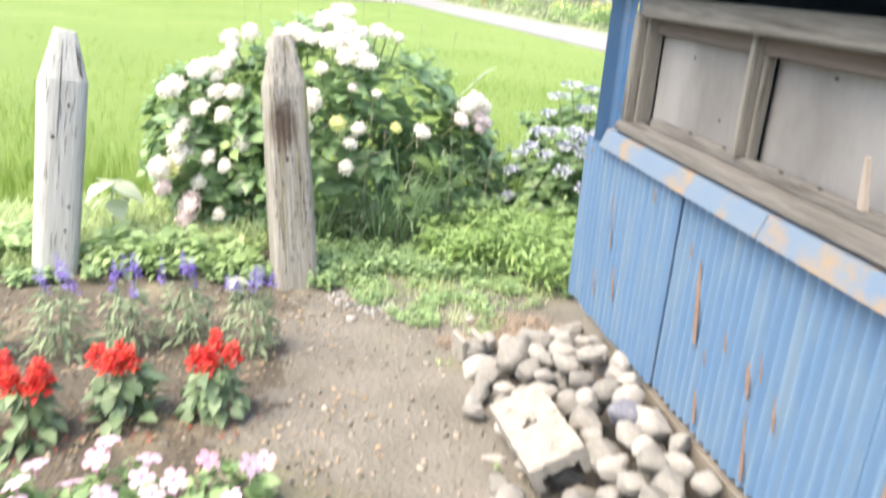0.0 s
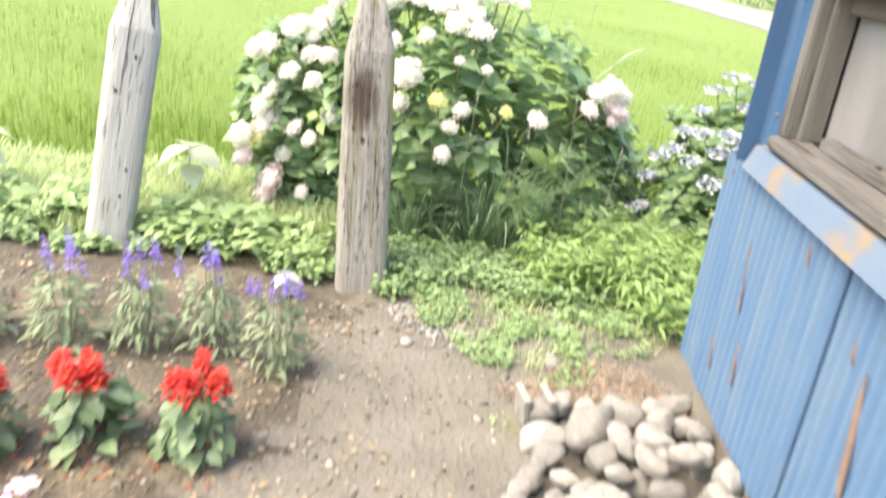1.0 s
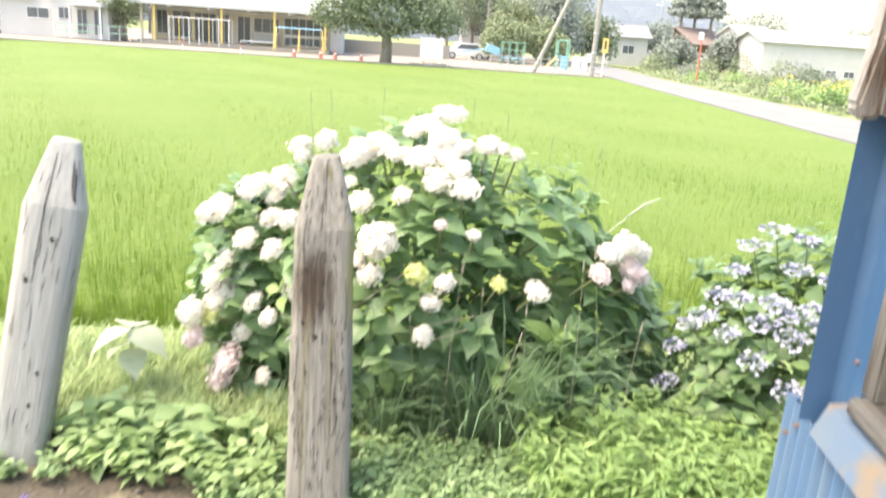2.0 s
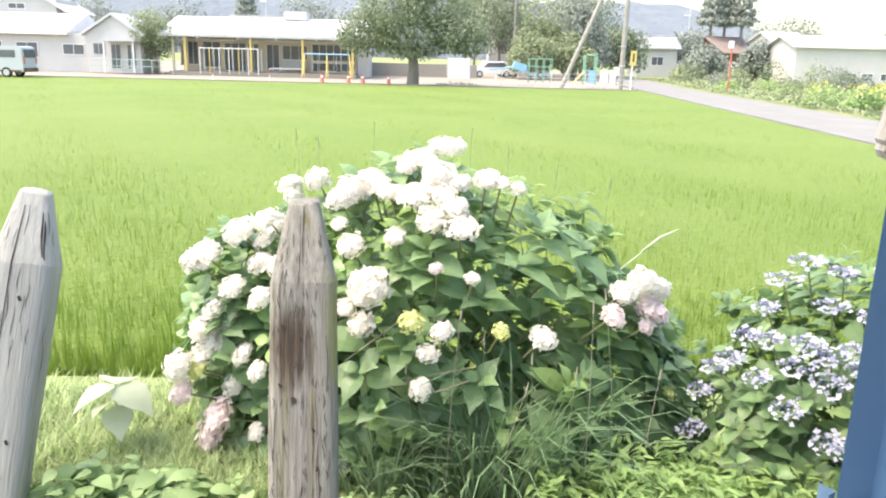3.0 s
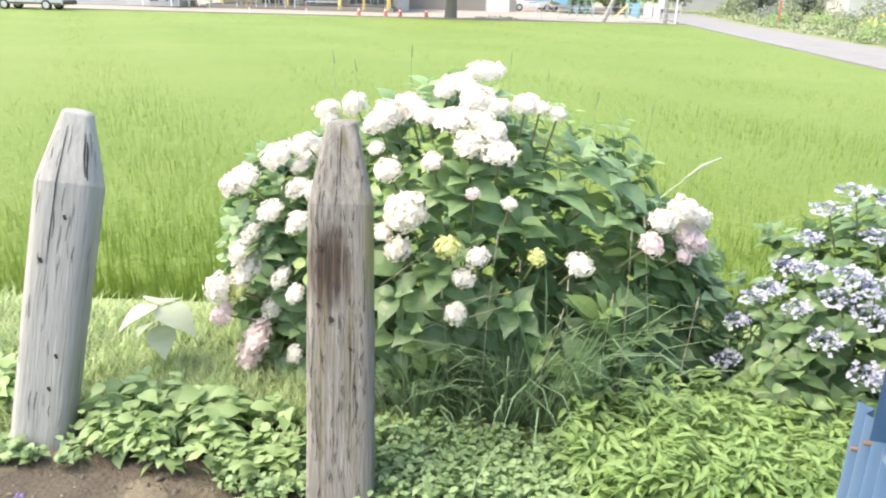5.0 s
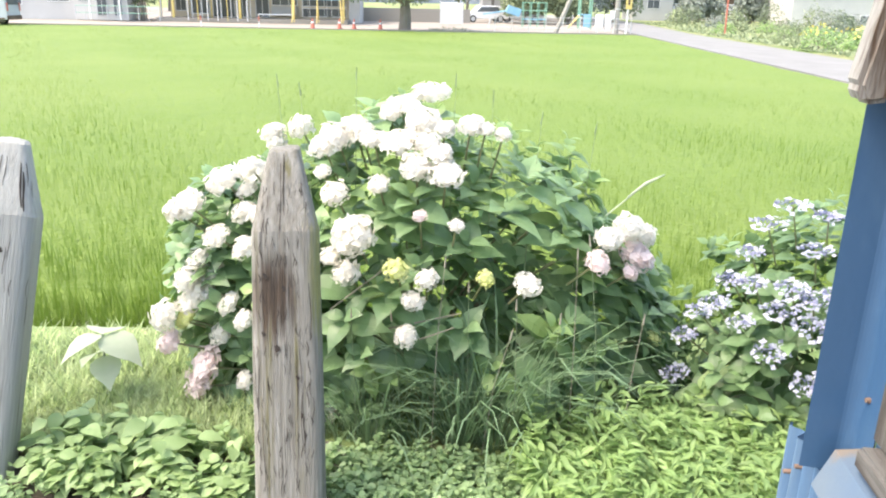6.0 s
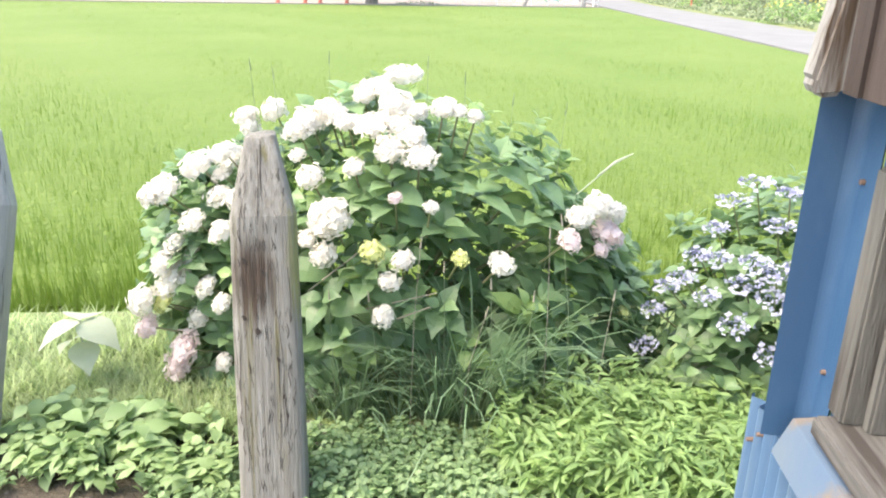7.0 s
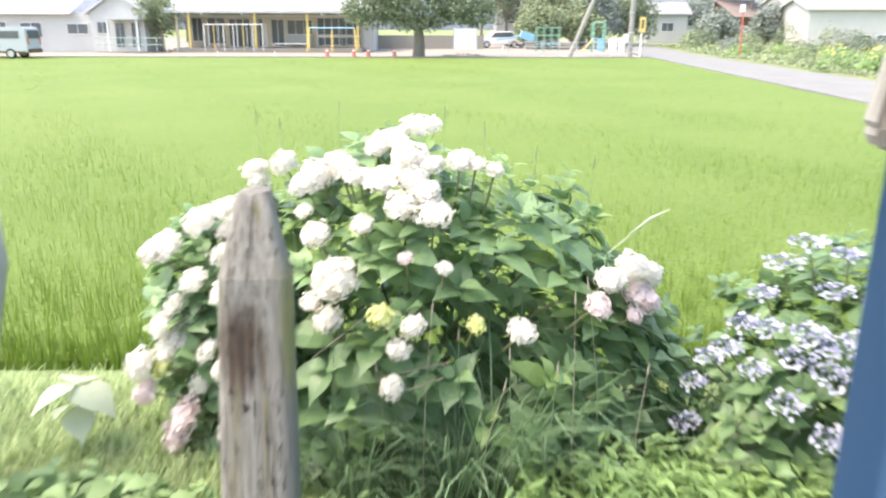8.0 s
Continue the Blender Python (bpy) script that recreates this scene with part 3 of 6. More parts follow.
def make_post(base, top, r0, r1, taper, tip, material, label, seed, face, power):
    """face: the way its front looks. Returns the thing, its front's angle and its sizes."""
    base, top = Vector(base), Vector(top)
    axis = (top - base)
    m = Matrix.Translation(base) @ axis.to_track_quat("Z", "Y").to_matrix().to_4x4()
    h = axis.length
    f = m.to_3x3().inverted() @ Vector(face)
    front = math.atan2(f.y, f.x)
    t = thing("wooden_post", label, "post", m, "garden posts")
    bm = bmesh.new()
    seg, rings = 64, []
    levels = [-.12] + [i * (h - taper) / 20 for i in range(21)] + [h - taper * .75, h - taper * .5, h - taper * .25, h - .006, h]
    for z in levels:
        ring = []
        r = r0 + (r1 - r0) * min(1, max(0, z / (h - taper)))
        r *= 1 + .025 * noise.noise((z * 3, seed, 0))
        if z > h - taper:
            r = r1 + (tip - r1) * (z - (h - taper)) / taper
            if z >= h:
                r *= .88
        for i in range(seg):
            a = 2 * math.pi * i / seg
            c, q = math.cos(a), math.sin(a)
            rough = .025 * noise.noise((c * 1.5, q * 1.5, z * 2 + seed)) + .012 * noise.noise((c * 9, q * 9, z * 1.2 + seed))
            rr = r * (section(a, front, power) + rough)
            ring.append(bm.verts.new((rr * c, rr * q, z + (.012 * math.cos(a + seed) + .005 * noise.noise((c * 4, q * 4, seed)) if z >= h - .01 else 0))))
        rings.append(ring)
    for a, b in zip(rings, rings[1:]):
        for i in range(seg):
            bm.faces.new((a[i], a[(i + 1) % seg], b[(i + 1) % seg], b[i]))
    bm.faces.new(rings[-1])
    for ring in (rings[21], rings[-2]):
        for i in range(seg):
            bm.edges.get((ring[i], ring[(i + 1) % seg])).smooth = False
    part("shaft", bm, material, t, smooth=True)
    return t, front, (r0, r1, h - taper, tip, h, power)


def on_post(t, front, size, ang, z, w, h, material, name, seed, proud=.0015):
    """A crack or hole laid on a post's face."""
    r0, r1, shoulder, tip, top, power = size
    rr = random.Random(seed)
    bm = bmesh.new()
    n, m = 7, 3
    rows = []
    for j in range(n + 1):
        f = j / n
        zz = z + h * (f - .5)
        r = r0 + (r1 - r0) * min(1, zz / shoulder)
        if zz > shoulder:
            r = r1 + (tip - r1) * (zz - shoulder) / (top - shoulder)
        half = w / 2 * (math.sin(math.pi * (.08 + .84 * f)) ** .6) * rr.uniform(.7, 1.15)
        rows.append([])
        for i in range(m + 1):
            a = front + ang + (i / m - .5) * 2 * half / r + .02 * math.sin(f * 5 + seed)
            k = r * (section(a, front, power) + .012) + proud
            rows[-1].append(bm.verts.new((k * math.cos(a), k * math.sin(a), zz)))
    for a, b in zip(rows, rows[1:]):
        for i in range(m):
            bm.faces.new((a[i], a[i + 1], b[i + 1], b[i]))
    part(name, bm, material, t, smooth=True)


def make_posts():
    base, top = Vector((.055, 3.84, 0)), Vector((-.027, 4.15, 1.2))
    m = Matrix.Translation(base) @ (top - base).to_track_quat("Z", "Y").to_matrix().to_4x4()
    c, side = m.inverted() @ Vector((-.014, 3.97, .765)), m.inverted() @ Vector((.12, 4.03, .84))
    wood = mat("weathered_post", (.37, .358, .325), (.2, .188, .16), 7, .9, 1, 24, stretch=(11, 11, .4), c3=(.2, .185, .1), spot=(.58, .68), spot_scale=2.5, distance=.012,
               stains=((c, (.082, .11, .155), (.035, .024, .018), (.105, .068, .042)), (side, (.035, .1, .24), (.33, .32, .1), (.27, .26, .13))))
    t, front, size = make_post(base, top, .11, .104, .265, .047, wood, "weathered brown pointed wooden post with dark stain", 2, (.27, -1, -.2), 6)
    rr = random.Random(11)
    for i in range(170):
        # weather checks, in loose level rows
        z = .06 + .055 * rr.randrange(20) + rr.gauss(0, .006)
        on_post(t, front, size, rr.uniform(-.85, .7), z, rr.uniform(.001, .0024), rr.uniform(.022, .055), CRACK, "crack", i, .001)
    for i in range(16):
        # longer shakes that run with the grain
        on_post(t, front, size, rr.uniform(-.8, .7), rr.uniform(.2, 1.1), rr.uniform(.0012, .0024), rr.uniform(.12, .3), CRACK, "crack", i + 300, .001)
    on_post(t, front, size, .02, 1.14, .004, .16, CRACK, "crack", 330, .002)
    for a, z, w in ((-.5, .84, .012), (-.02, .8, .012), (-.22, .615, .014), (.3, .52, .01), (-.55, .66, .01)):
        on_post(t, front, size, a, z, w, w * 1.6, CRACK, "nail_hole", 50, .003)
    t, front, size = make_post((-1.14, 3.92, 0), (-1.1, 4.3, 1.15), .102, .112, .27, .05, WOOD_PALE, "silver-grey weathered pointed wooden post with cracks", 7, (.42, -1, -.2), 4.2)
    for i in range(34):
        on_post(t, front, size, rr.uniform(-.95, .95), rr.uniform(.08, 1.1), rr.uniform(.0012, .003), rr.uniform(.03, .12), CRACK, "crack", i + 70, .001)
    on_post(t, front, size, -.25, .9, .005, .5, CRACK, "crack", 99, .002)
    on_post(t, front, size, .55, 1.05, .005, .16, CRACK, "crack", 97, .001)
    on_post(t, front, size, .62, 1.03, .006, .14, CRACK, "crack", 98, .002)
    for a, z, w in ((.12, .82, .013), (-.42, .66, .013), (.3, .32, .012), (.2, .2, .012)):
        on_post(t, front, size, a, z, w, w * 1.5, CRACK, "nail_hole", 51, .003)


make_posts()


# ---- stones and block ----
def stone_mesh(seed):
    bm = bmesh.new()
    bmesh.ops.create_icosphere(bm, subdivisions=3, radius=1)
    o = seed * 7.3
    for v in bm.verts:
        c = v.co.copy()
        k = 1 + .22 * noise.noise(c * 1.1 + Vector((o, 0, 0))) + .05 * noise.noise(c * 3 + Vector((0, o, 0)))
        for ax in ((.8, .5, .3), (-.6, .7, .2), (.1, -.8, .5), (-.5, -.5, -.6), (.2, .1, 1), (-.9, 0, .3)):
            n = (Vector(ax) + Vector((math.sin(o), math.cos(o * 1.7), math.sin(o * .6))) * .8).normalized()
            over = c.dot(n) - .5
            if over > 0:
                c -= n * over * .9
        v.co = c * k
    me = bpy.data.meshes.new("stone")
    bm.to_mesh(me)
    bm.free()
    me.polygons.foreach_set("use_smooth", [True] * len(me.polygons))
    return me


def make_stones():
    shapes = [stone_mesh(i) for i in range(9)]
    for s in shapes:
        s.materials.append(STONE)
    r = random.Random(21)

    def put(x, y, z, sx, sy, sz, tilt=25, material=None):
        me = r.choice(shapes)
        if material:
            me = me.copy()
            me.materials[0] = material
        ob = new("stone", me)
        ob.matrix_world = pose(x, y, z, r.uniform(-tilt, tilt), r.uniform(-tilt, tilt), r.uniform(0, 360)) @ Matrix.Diagonal((sx, sy, sz, 1))
        return tagged(ob, "smooth grey-brown river stone in a heap by the shed", "stone", "heap of stones")

    def heap(x, y):
        # the heap leans on the wall: higher towards it, lower at its far end
        return .03 + .17 * step(.8, 1.22, x) * (1 - .45 * step(2.6, 2.95, y))

    tagged(put(.967, 2.81, .115, .105, .09, .085, 10), "large round pale river stone on the heap")
    tagged(put(1.2, 2.17, .225, .068, .064, .06, 10, STONE_BLUE), "smooth blue-grey river stone on the heap")
    for sunk, gap, tries in ((.07, .92, 3000), (0, .74, 7000)):
        placed = [(.967, 2.81, .1), (1.2, 2.17, .066)]
        for k in range(tries):
            y = r.uniform(1.3, 2.97)
            x = r.uniform(.76 + .06 * step(2.5, 2.8, y), 1.272 - .044 * (y - 2.97))
            size = r.uniform(.045, .072)
            # the block lies bare on the heap
            if sunk == 0 and abs(x - .905 + .12 * (y - 2.165)) < .155 and abs(y - 2.165) < .26:
                continue
            if any((x - p) ** 2 + (y - q) ** 2 < ((size + c) * gap) ** 2 for p, q, c in placed):
                continue
            placed.append((x, y, size))
            put(x, y, heap(x, y) - sunk + r.uniform(-.01, .015), size * r.uniform(1.05, 1.35), size * r.uniform(.85, 1.05), size * r.uniform(.7, .95), 22)
    # two slabs on edge at the end of the heap
    for x, y in ((.78, 2.93), (.86, 2.95)):
        bm = box((0, 0, 0), (.025, .1, .12))
        bmesh.ops.subdivide_edges(bm, edges=bm.edges[:], cuts=2)
        for v in bm.verts:
            v.co += Vector((noise.noise(v.co * 30), noise.noise(v.co * 30 + Vector((9, 0, 0))), 0)) * .006
        ob = part("stone_slab", bm, CONCRETE, bevel=.003)
        ob.matrix_world = pose(x, y, .06, 6, -8, 20)
        tagged(ob, "thin pale slab standing on edge by the stone heap", "stone", "heap of stones")


def make_block():
    b = thing("concrete_block", "rough pale hollow concrete block lying on stones", "block", pose(.905, 2.165, .155, -1, -25, 7))
    bm = bmesh.new()
    L, W, T = .40, .19, .045
    n, m = 20, 10
    gone = {(10, 3), (10, 4), (10, 5), (11, 4)}
    grids = {}
    for side in (1, -1):
        g = [[bm.verts.new(((j / m - .5) * W, (i / n - .5) * L, side * T / 2)) for j in range(m + 1)] for i in range(n + 1)]
        grids[side] = g
        for i in range(n):
            for j in range(m):
                if (i, j) not in gone:
                    f = (g[i][j], g[i][j + 1], g[i + 1][j + 1], g[i + 1][j])
                    bm.faces.new(f if side > 0 else f[::-1])
    for e in [e for e in bm.edges if e.is_boundary and e.verts[0].co.z > 0]:
        low = []
        for v in e.verts:
            i, j = round((v.co.y / L + .5) * n), round((v.co.x / W + .5) * m)
            low.append(grids[-1][i][j])
        bm.faces.new((e.verts[0], e.verts[1], low[1], low[0]))
    # the two side webs under the top
    for x in (-W / 2 + .016, W / 2 - .016):
        bmesh.ops.create_cube(bm, size=1, matrix=Matrix.Translation((x, 0, -.047)) @ Matrix.Diagonal((.03, L * .995, .055, 1)))
    bmesh.ops.subdivide_edges(bm, edges=[e for e in bm.edges if e.calc_length() > .1], cuts=8, use_grid_fill=True)
    for v in bm.verts:
        p = v.co.copy()
        edge = max(abs(p.x) / (W / 2), abs(p.y) / (L / 2))
        v.co += Vector((noise.noise(p * 40), noise.noise(p * 40 + Vector((5, 0, 0))), noise.noise(p * 35 + Vector((0, 7, 0))))) * (.003 + .005 * (edge > .95))
    bmesh.ops.recalc_face_normals(bm, faces=bm.faces[:])
    part("block", bm, CONCRETE, b)


make_stones()
make_block()


# ---- plants: pieces they are made of ----
def floret_ball(seed, florets=74, r=1.0, flat=.8):
    """A mophead: many four-petalled florets over a rounded head."""
    rr = np.random.default_rng(seed)
    verts, faces = [], []
    for i in range(florets):
        z = 1 - 1.55 * (i + .5) / florets
        a = i * 2.39996 + rr.uniform(-.2, .2)
        s = math.sqrt(max(0, 1 - z * z))
        nrm = Vector((s * math.cos(a), s * math.sin(a), z))
        c = Vector((nrm.x, nrm.y, nrm.z * flat)) * r * (rr.uniform(.8, 1.08) + .3 * noise.noise(nrm * 1.8 + Vector((seed * 3.1, 0, 0))))
        nrm = (nrm + Vector(rr.normal(0, .42, 3))).normalized()
        q = nrm.to_track_quat("Z", "Y").to_matrix()
        spin, w = rr.uniform(0, 1.57), rr.uniform(.25, .36) * r
        for k in range(4):
            t = spin + k * math.pi / 2
            o = len(verts)
            for x, y, zz in ((0, 0, 0), (.5, .42, .1), (1, 0, .02), (.5, -.42, .1)):
                p = Vector((x * math.cos(t) - y * math.sin(t), x * math.sin(t) + y * math.cos(t), zz)) * w
                verts.append(c + q @ p)
            faces.append((o, o + 1, o + 2, o + 3))
    # the packed heart of the head
    o = len(verts)
    rows, cols = 5, 10
    for i in range(rows + 1):
        for j in range(cols):
            th, ph = math.pi * (.02 + .78 * i / rows), 2 * math.pi * j / cols
            verts.append(Vector((math.sin(th) * math.cos(ph), math.sin(th) * math.sin(ph), math.cos(th) * flat)) * .74 * r)
    for i in range(rows):
        for j in range(cols):
            k = (j + 1) % cols
            faces.append((o + i * cols + j, o + (i + 1) * cols + j, o + (i + 1) * cols + k, o + i * cols + k))
    return verts, faces


def lacecap(seed):
    rr = np.random.default_rng(seed)
    verts, faces = [], []
    for i in range(26):
        a, ring = i * 2.4 + rr.uniform(-.2, .2), rr.uniform(.4, 1.05)
        c = Vector((math.cos(a) * ring, math.sin(a) * ring, rr.uniform(-.06, .08)))
        spin, w = rr.uniform(0, 1.57), rr.uniform(.14, .22)
        tilt = Matrix.Rotation(rr.normal(0, .35), 3, "X") @ Matrix.Rotation(rr.normal(0, .35), 3, "Y")
        for k in range(4):
            t = spin + k * math.pi / 2
            o = len(verts)
            for x, y, zz in ((0, 0, 0), (.5, .42, .08), (1, 0, .02), (.5, -.42, .08)):
                verts.append(c + tilt @ (Vector((x * math.cos(t) - y * math.sin(t), x * math.sin(t) + y * math.cos(t), zz)) * w))
            faces.append((o, o + 1, o + 2, o + 3))
    return verts, faces


def raw_mesh(name, vf, material):
    me = bpy.data.meshes.new(name)
    me.from_pydata([tuple(v) for v in vf[0]], [], vf[1])
    me.materials.append(material)
    return me


def dome_leaves(name, parent, c, r, n, size, material, zmin=-.2, shell=(.72, 1.0), label="", lumpy=.12, shape=LEAF, smooth=True):
    """Leaves over a lumpy dome, each lying outwards with its tip down."""
    d = rng.normal(0, 1, (n, 3))
    d /= np.linalg.norm(d, axis=1)[:, None]
    d = d[d[:, 2] > zmin]
    n = len(d)
    k = rng.uniform(*shell, n)
    lump = np.array([noise.noise(Vector(v) * 2.3 + Vector((c[0], 0, 0))) for v in d])
    p = d * (k * (1 + lumpy * lump))[:, None] * np.array(r) + np.array(c)
    yaw = np.arctan2(d[:, 1], d[:, 0]) - np.pi / 2 + rng.normal(0, .7, n)
    pitch = -.05 - .5 * (1 - np.clip(d[:, 2], 0, 1)) + rng.normal(0, .32, n)
    s = size * rng.uniform(.6, 1.25, n)
    return strewn(name, shape, p, rotations(yaw, pitch, rng.normal(0, .4, n)), s, material, parent, label, smooth=smooth)


def aimed(way, up):
    """Stack of rotations that take +y to way and +z near to up."""
    y = way / np.linalg.norm(way, axis=1)[:, None]
    x = np.cross(y, up)
    x /= np.linalg.norm(x, axis=1)[:, None] + 1e-9
    return np.stack([x, y, np.cross(x, y)], 2)


def rosettes(name, parent, c, r, shoots, per, size, material, zmin=-.3, lumpy=.2, lift=.75, out=(.93, 1.04)):
    """Leafy shoot tips over a dome: each a whorl of leaves round its own axis."""
    d = rng.normal(0, 1, (shoots, 3))
    d /= np.linalg.norm(d, axis=1)[:, None]
    d = d[d[:, 2] > zmin]
    n = len(d)
    lump = np.array([noise.noise(Vector(v) * 2.3 + Vector((c[0], 0, 0))) for v in d])
    tip = d * (rng.uniform(*out, n) * (1 + lumpy * lump))[:, None] * np.array(r) + np.array(c)
    axis = d * np.array([.75, .75, 1]) + np.array([0, 0, lift]) + rng.normal(0, .2, (n, 3))
    axis /= np.linalg.norm(axis, axis=1)[:, None]
    side = np.cross(axis, np.array([.3, .9, .2]) + np.zeros((n, 3)))
    side /= np.linalg.norm(side, axis=1)[:, None]
    other = np.cross(axis, side)
    P, T, S = [], [], []
    for k in range(per):
        a = (k % 2) * np.pi + (k // 2) * np.pi / 2 + rng.normal(0, .25, n)
        open_ = .55 + .5 * (k // 2) / max(1, per // 2 - 1) + rng.normal(0, .15, n)
        rad = np.cos(a)[:, None] * side + np.sin(a)[:, None] * other
        way = rad * np.sin(open_ * 1.5)[:, None] + axis * np.cos(open_ * 1.5)[:, None]
        P.append(tip - axis * (.03 * (k // 2)) + rad * .006)
        T.append(aimed(way, axis))
        S.append(size * (.6 + .3 * (k // 2)) * rng.uniform(.75, 1.15, n))
    return strewn(name, BROAD_LEAF, np.concatenate(P), np.concatenate(T), np.concatenate(S), material, parent, smooth=False)


# ---- the large hydrangea ----
def make_hydrangea():
    b = thing("hydrangea_bush", "large hydrangea bush with cream and blush mophead flowers", "bush", pose(.25, 5.05, -.08))
    o = Vector((.25, 5.05, -.08))
    rr = random.Random(5)
    # woody stems from the root
    for i in range(26):
        a, k = rr.uniform(0, 2 * math.pi), rr.uniform(.3, .95)
        tip = Vector((math.cos(a) * .95 * k, math.sin(a) * .5 * k, rr.uniform(.35, 1.05) * (1.15 - .5 * k)))
        mid = Vector((tip.x * .35, tip.y * .35, tip.z * .55))
        bm = rod((tip.x * .06, tip.y * .06, 0), mid, .011, .008, 6)
        rod(mid, tip, .008, .004, 6, bm)
        part("stem", bm, STEM, b)
    rosettes("foliage", b, (.0, .03, .42), (1.0, .61, .83), 330, 6, .15, LEAVES, -.3)
    dome_leaves("inner_foliage", b, (.0, .05, .4), (.9, .54, .72), 760, .125, LEAVES, -.35, (.4, .86), shape=BROAD_LEAF, smooth=False)
    rosettes("young_foliage", b, (.05, .03, .43), (1.0, .62, .83), 130, 6, .115, LEAVES_NEW, -.2)
    rosettes("side_foliage", b, (.7, .1, .3), (.44, .38, .43), 90, 6, .125, LEAVES, -.2)
    dome_leaves("side_foliage", b, (.72, .12, .3), (.4, .34, .38), 80, .115, LEAVES, -.3, (.4, .9), shape=BROAD_LEAF, smooth=False)
    rosettes("side_foliage", b, (-.62, -.1, .28), (.36, .33, .45), 90, 6, .1, LEAVES, -.3)
    dome_leaves("side_foliage", b, (-.66, -.1, .35), (.34, .3, .5), 260, .115, LEAVES, -.5, (.4, .9), shape=BROAD_LEAF, smooth=False)
    rosettes("side_foliage", b, (-.8, -.08, .5), (.33, .34, .5), 140, 6, .12, LEAVES, -.4)
    rosettes("side_foliage", b, (-.7, -.2, .15), (.32, .26, .28), 45, 6, .1, LEAVES, -.2)
    variants = {}
    for key, m in (("cream", WHITE_FLOWER), ("blush", PINK_FLOWER), ("lime", LIME_FLOWER)):
        variants[key] = [raw_mesh("flower_head", floret_ball(s), m) for s in range(3)]

    def head(x, y, z, r, kind="cream"):
        # the heads stand just clear of the leaves
        k = .065 if x < -.4 else .025
        x, y, z, r = x + (.81 - x) * k, y + (1.79 - y) * k, z + (1.68 - z) * k, r * (.95 if r > .05 else 1.02)
        ob = new("flower_head", rr.choice(variants[kind]))
        ob.parent = b
        out = Vector((x - .25, (y - 5.3), z - .2)).normalized()
        ob.matrix_world = Matrix.Translation((x, y, z)) @ (out * .8 + Vector((0, 0, .6))).to_track_quat("Z", "Y").to_matrix().to_4x4() @ Matrix.Rotation(rr.uniform(0, 6), 4, "Z") @ Matrix.Diagonal((r * rr.uniform(.9, 1.3), r * rr.uniform(.9, 1.2), r * rr.uniform(.7, 1.05), 1))
        if kind != "cream":
            tagged(ob, label={"blush": "fading pink flower head", "lime": "young lime-green flower head"}[kind])
        # its short stalk
        foot = Vector((x, y, z)) - out * .16 - Vector((0, 0, .06)) - o
        part("stalk", rod(foot, Vector((x, y, z)) - o, .005, .004, 5), STEM, b)

    crest = [(.28, 5.12, 1.27, .068), (.15, 4.92, 1.21, .043), (.24, 4.93, 1.23, .04), (.30, 4.85, 1.19, .065), (-.28, 5.05, 1.11, .06), (-.40, 5.03, 1.09, .055),
             (-.06, 4.85, 1.11, .07), (.05, 4.84, 1.14, .047), (.22, 4.77, 1.12, .07), (.11, 4.79, 1.12, .046), (.38, 4.73, 1.09, .049), (.30, 4.69, 1.04, .06),
             (.42, 4.68, 1.02, .055), (.49, 4.86, 1.18, .05), (.39, 4.82, 1.17, .037), (.62, 4.86, 1.15, .034), (.55, 4.86, 1.17, .03), (-.38, 5.02, 1.04, .045), (.16, 4.66, .97, .04), (-.1, 4.8, 1.08, .05), (.18, 5.0, 1.24, .05), (.0, 4.9, 1.16, .05), (.33, 4.76, 1.13, .045)]
    flank = [(-.61, 4.95, .88, .065), (-.47, 4.98, .92, .06), (-.51, 4.97, .84, .037), (-.76, 4.9, .77, .07), (-.81, 4.88, .75, .048), (-.09, 4.74, .99, .033),
             (-.02, 4.67, .92, .058), (-.51, 4.92, .75, .06), (.08, 4.56, .79, .078), (.06, 4.52, .65, .056), (-.46, 4.78, .63, .05), (.38, 4.50, .65, .042),
             (.33, 4.48, .57, .042), (.31, 4.46, .43, .042), (-.72, 4.86, .53, .055), (-.66, 4.88, .48, .05), (-.72, 4.84, .38, .08), (-.85, 4.77, .29, .066)]
    skirt = [(-.62, 4.84, .19, .052), (-.45, 4.7, .33, .041), (-.51, 4.8, -.02, .039), (-.04, 4.57, 0, .035), (-.01, 4.55, .70, .032), (.76, 4.55, .64, .044),
             (1.06, 4.82, .76, .058), (1.15, 4.96, .77, .068), (1.22, 5.06, .72, .054), (.48, 4.57, .85, .024), (-.3, 4.66, .5, .05), (-.35, 4.72, .8, .05), (-.3, 4.66, .25, .045), (-.6, 4.82, .66, .05), (-.75, 4.8, .46, .05), (-.56, 4.8, .36, .045), (-.42, 4.8, .98, .045)]
    for row in crest + flank + skirt:
        head(*row)
    for row in ((-.83, 4.75, .17, .05), (-.68, 4.77, .05, .075), (-.70, 4.74, -.03, .062), (1.02, 4.72, .69, .042), (1.19, 4.98, .65, .075), (1.16, 4.85, .61, .03), (.34, 4.57, .88, .026)):
        head(*row, "blush")
    for row in ((.26, 4.50, .68, .042), (.60, 4.53, .66, .03), (1.30, 4.98, .28, .03), (-.77, 4.80, .27, .042)):
        head(*row, "lime")
    # bare grey twigs in front of the leaves
    for p, q in (((.2, 4.52, .42), (.52, 4.44, .55)), ((.36, 4.46, .42), (.5, 4.42, .5)), ((.0, 4.5, .5), (.25, 4.45, .72)), ((.1, 4.48, .33), (.22, 4.45, .3))):
        part("twig", rod(Vector(p) - o, Vector(q) - o, .004, .002, 5), GREY_TWIG, b)


make_hydrangea()


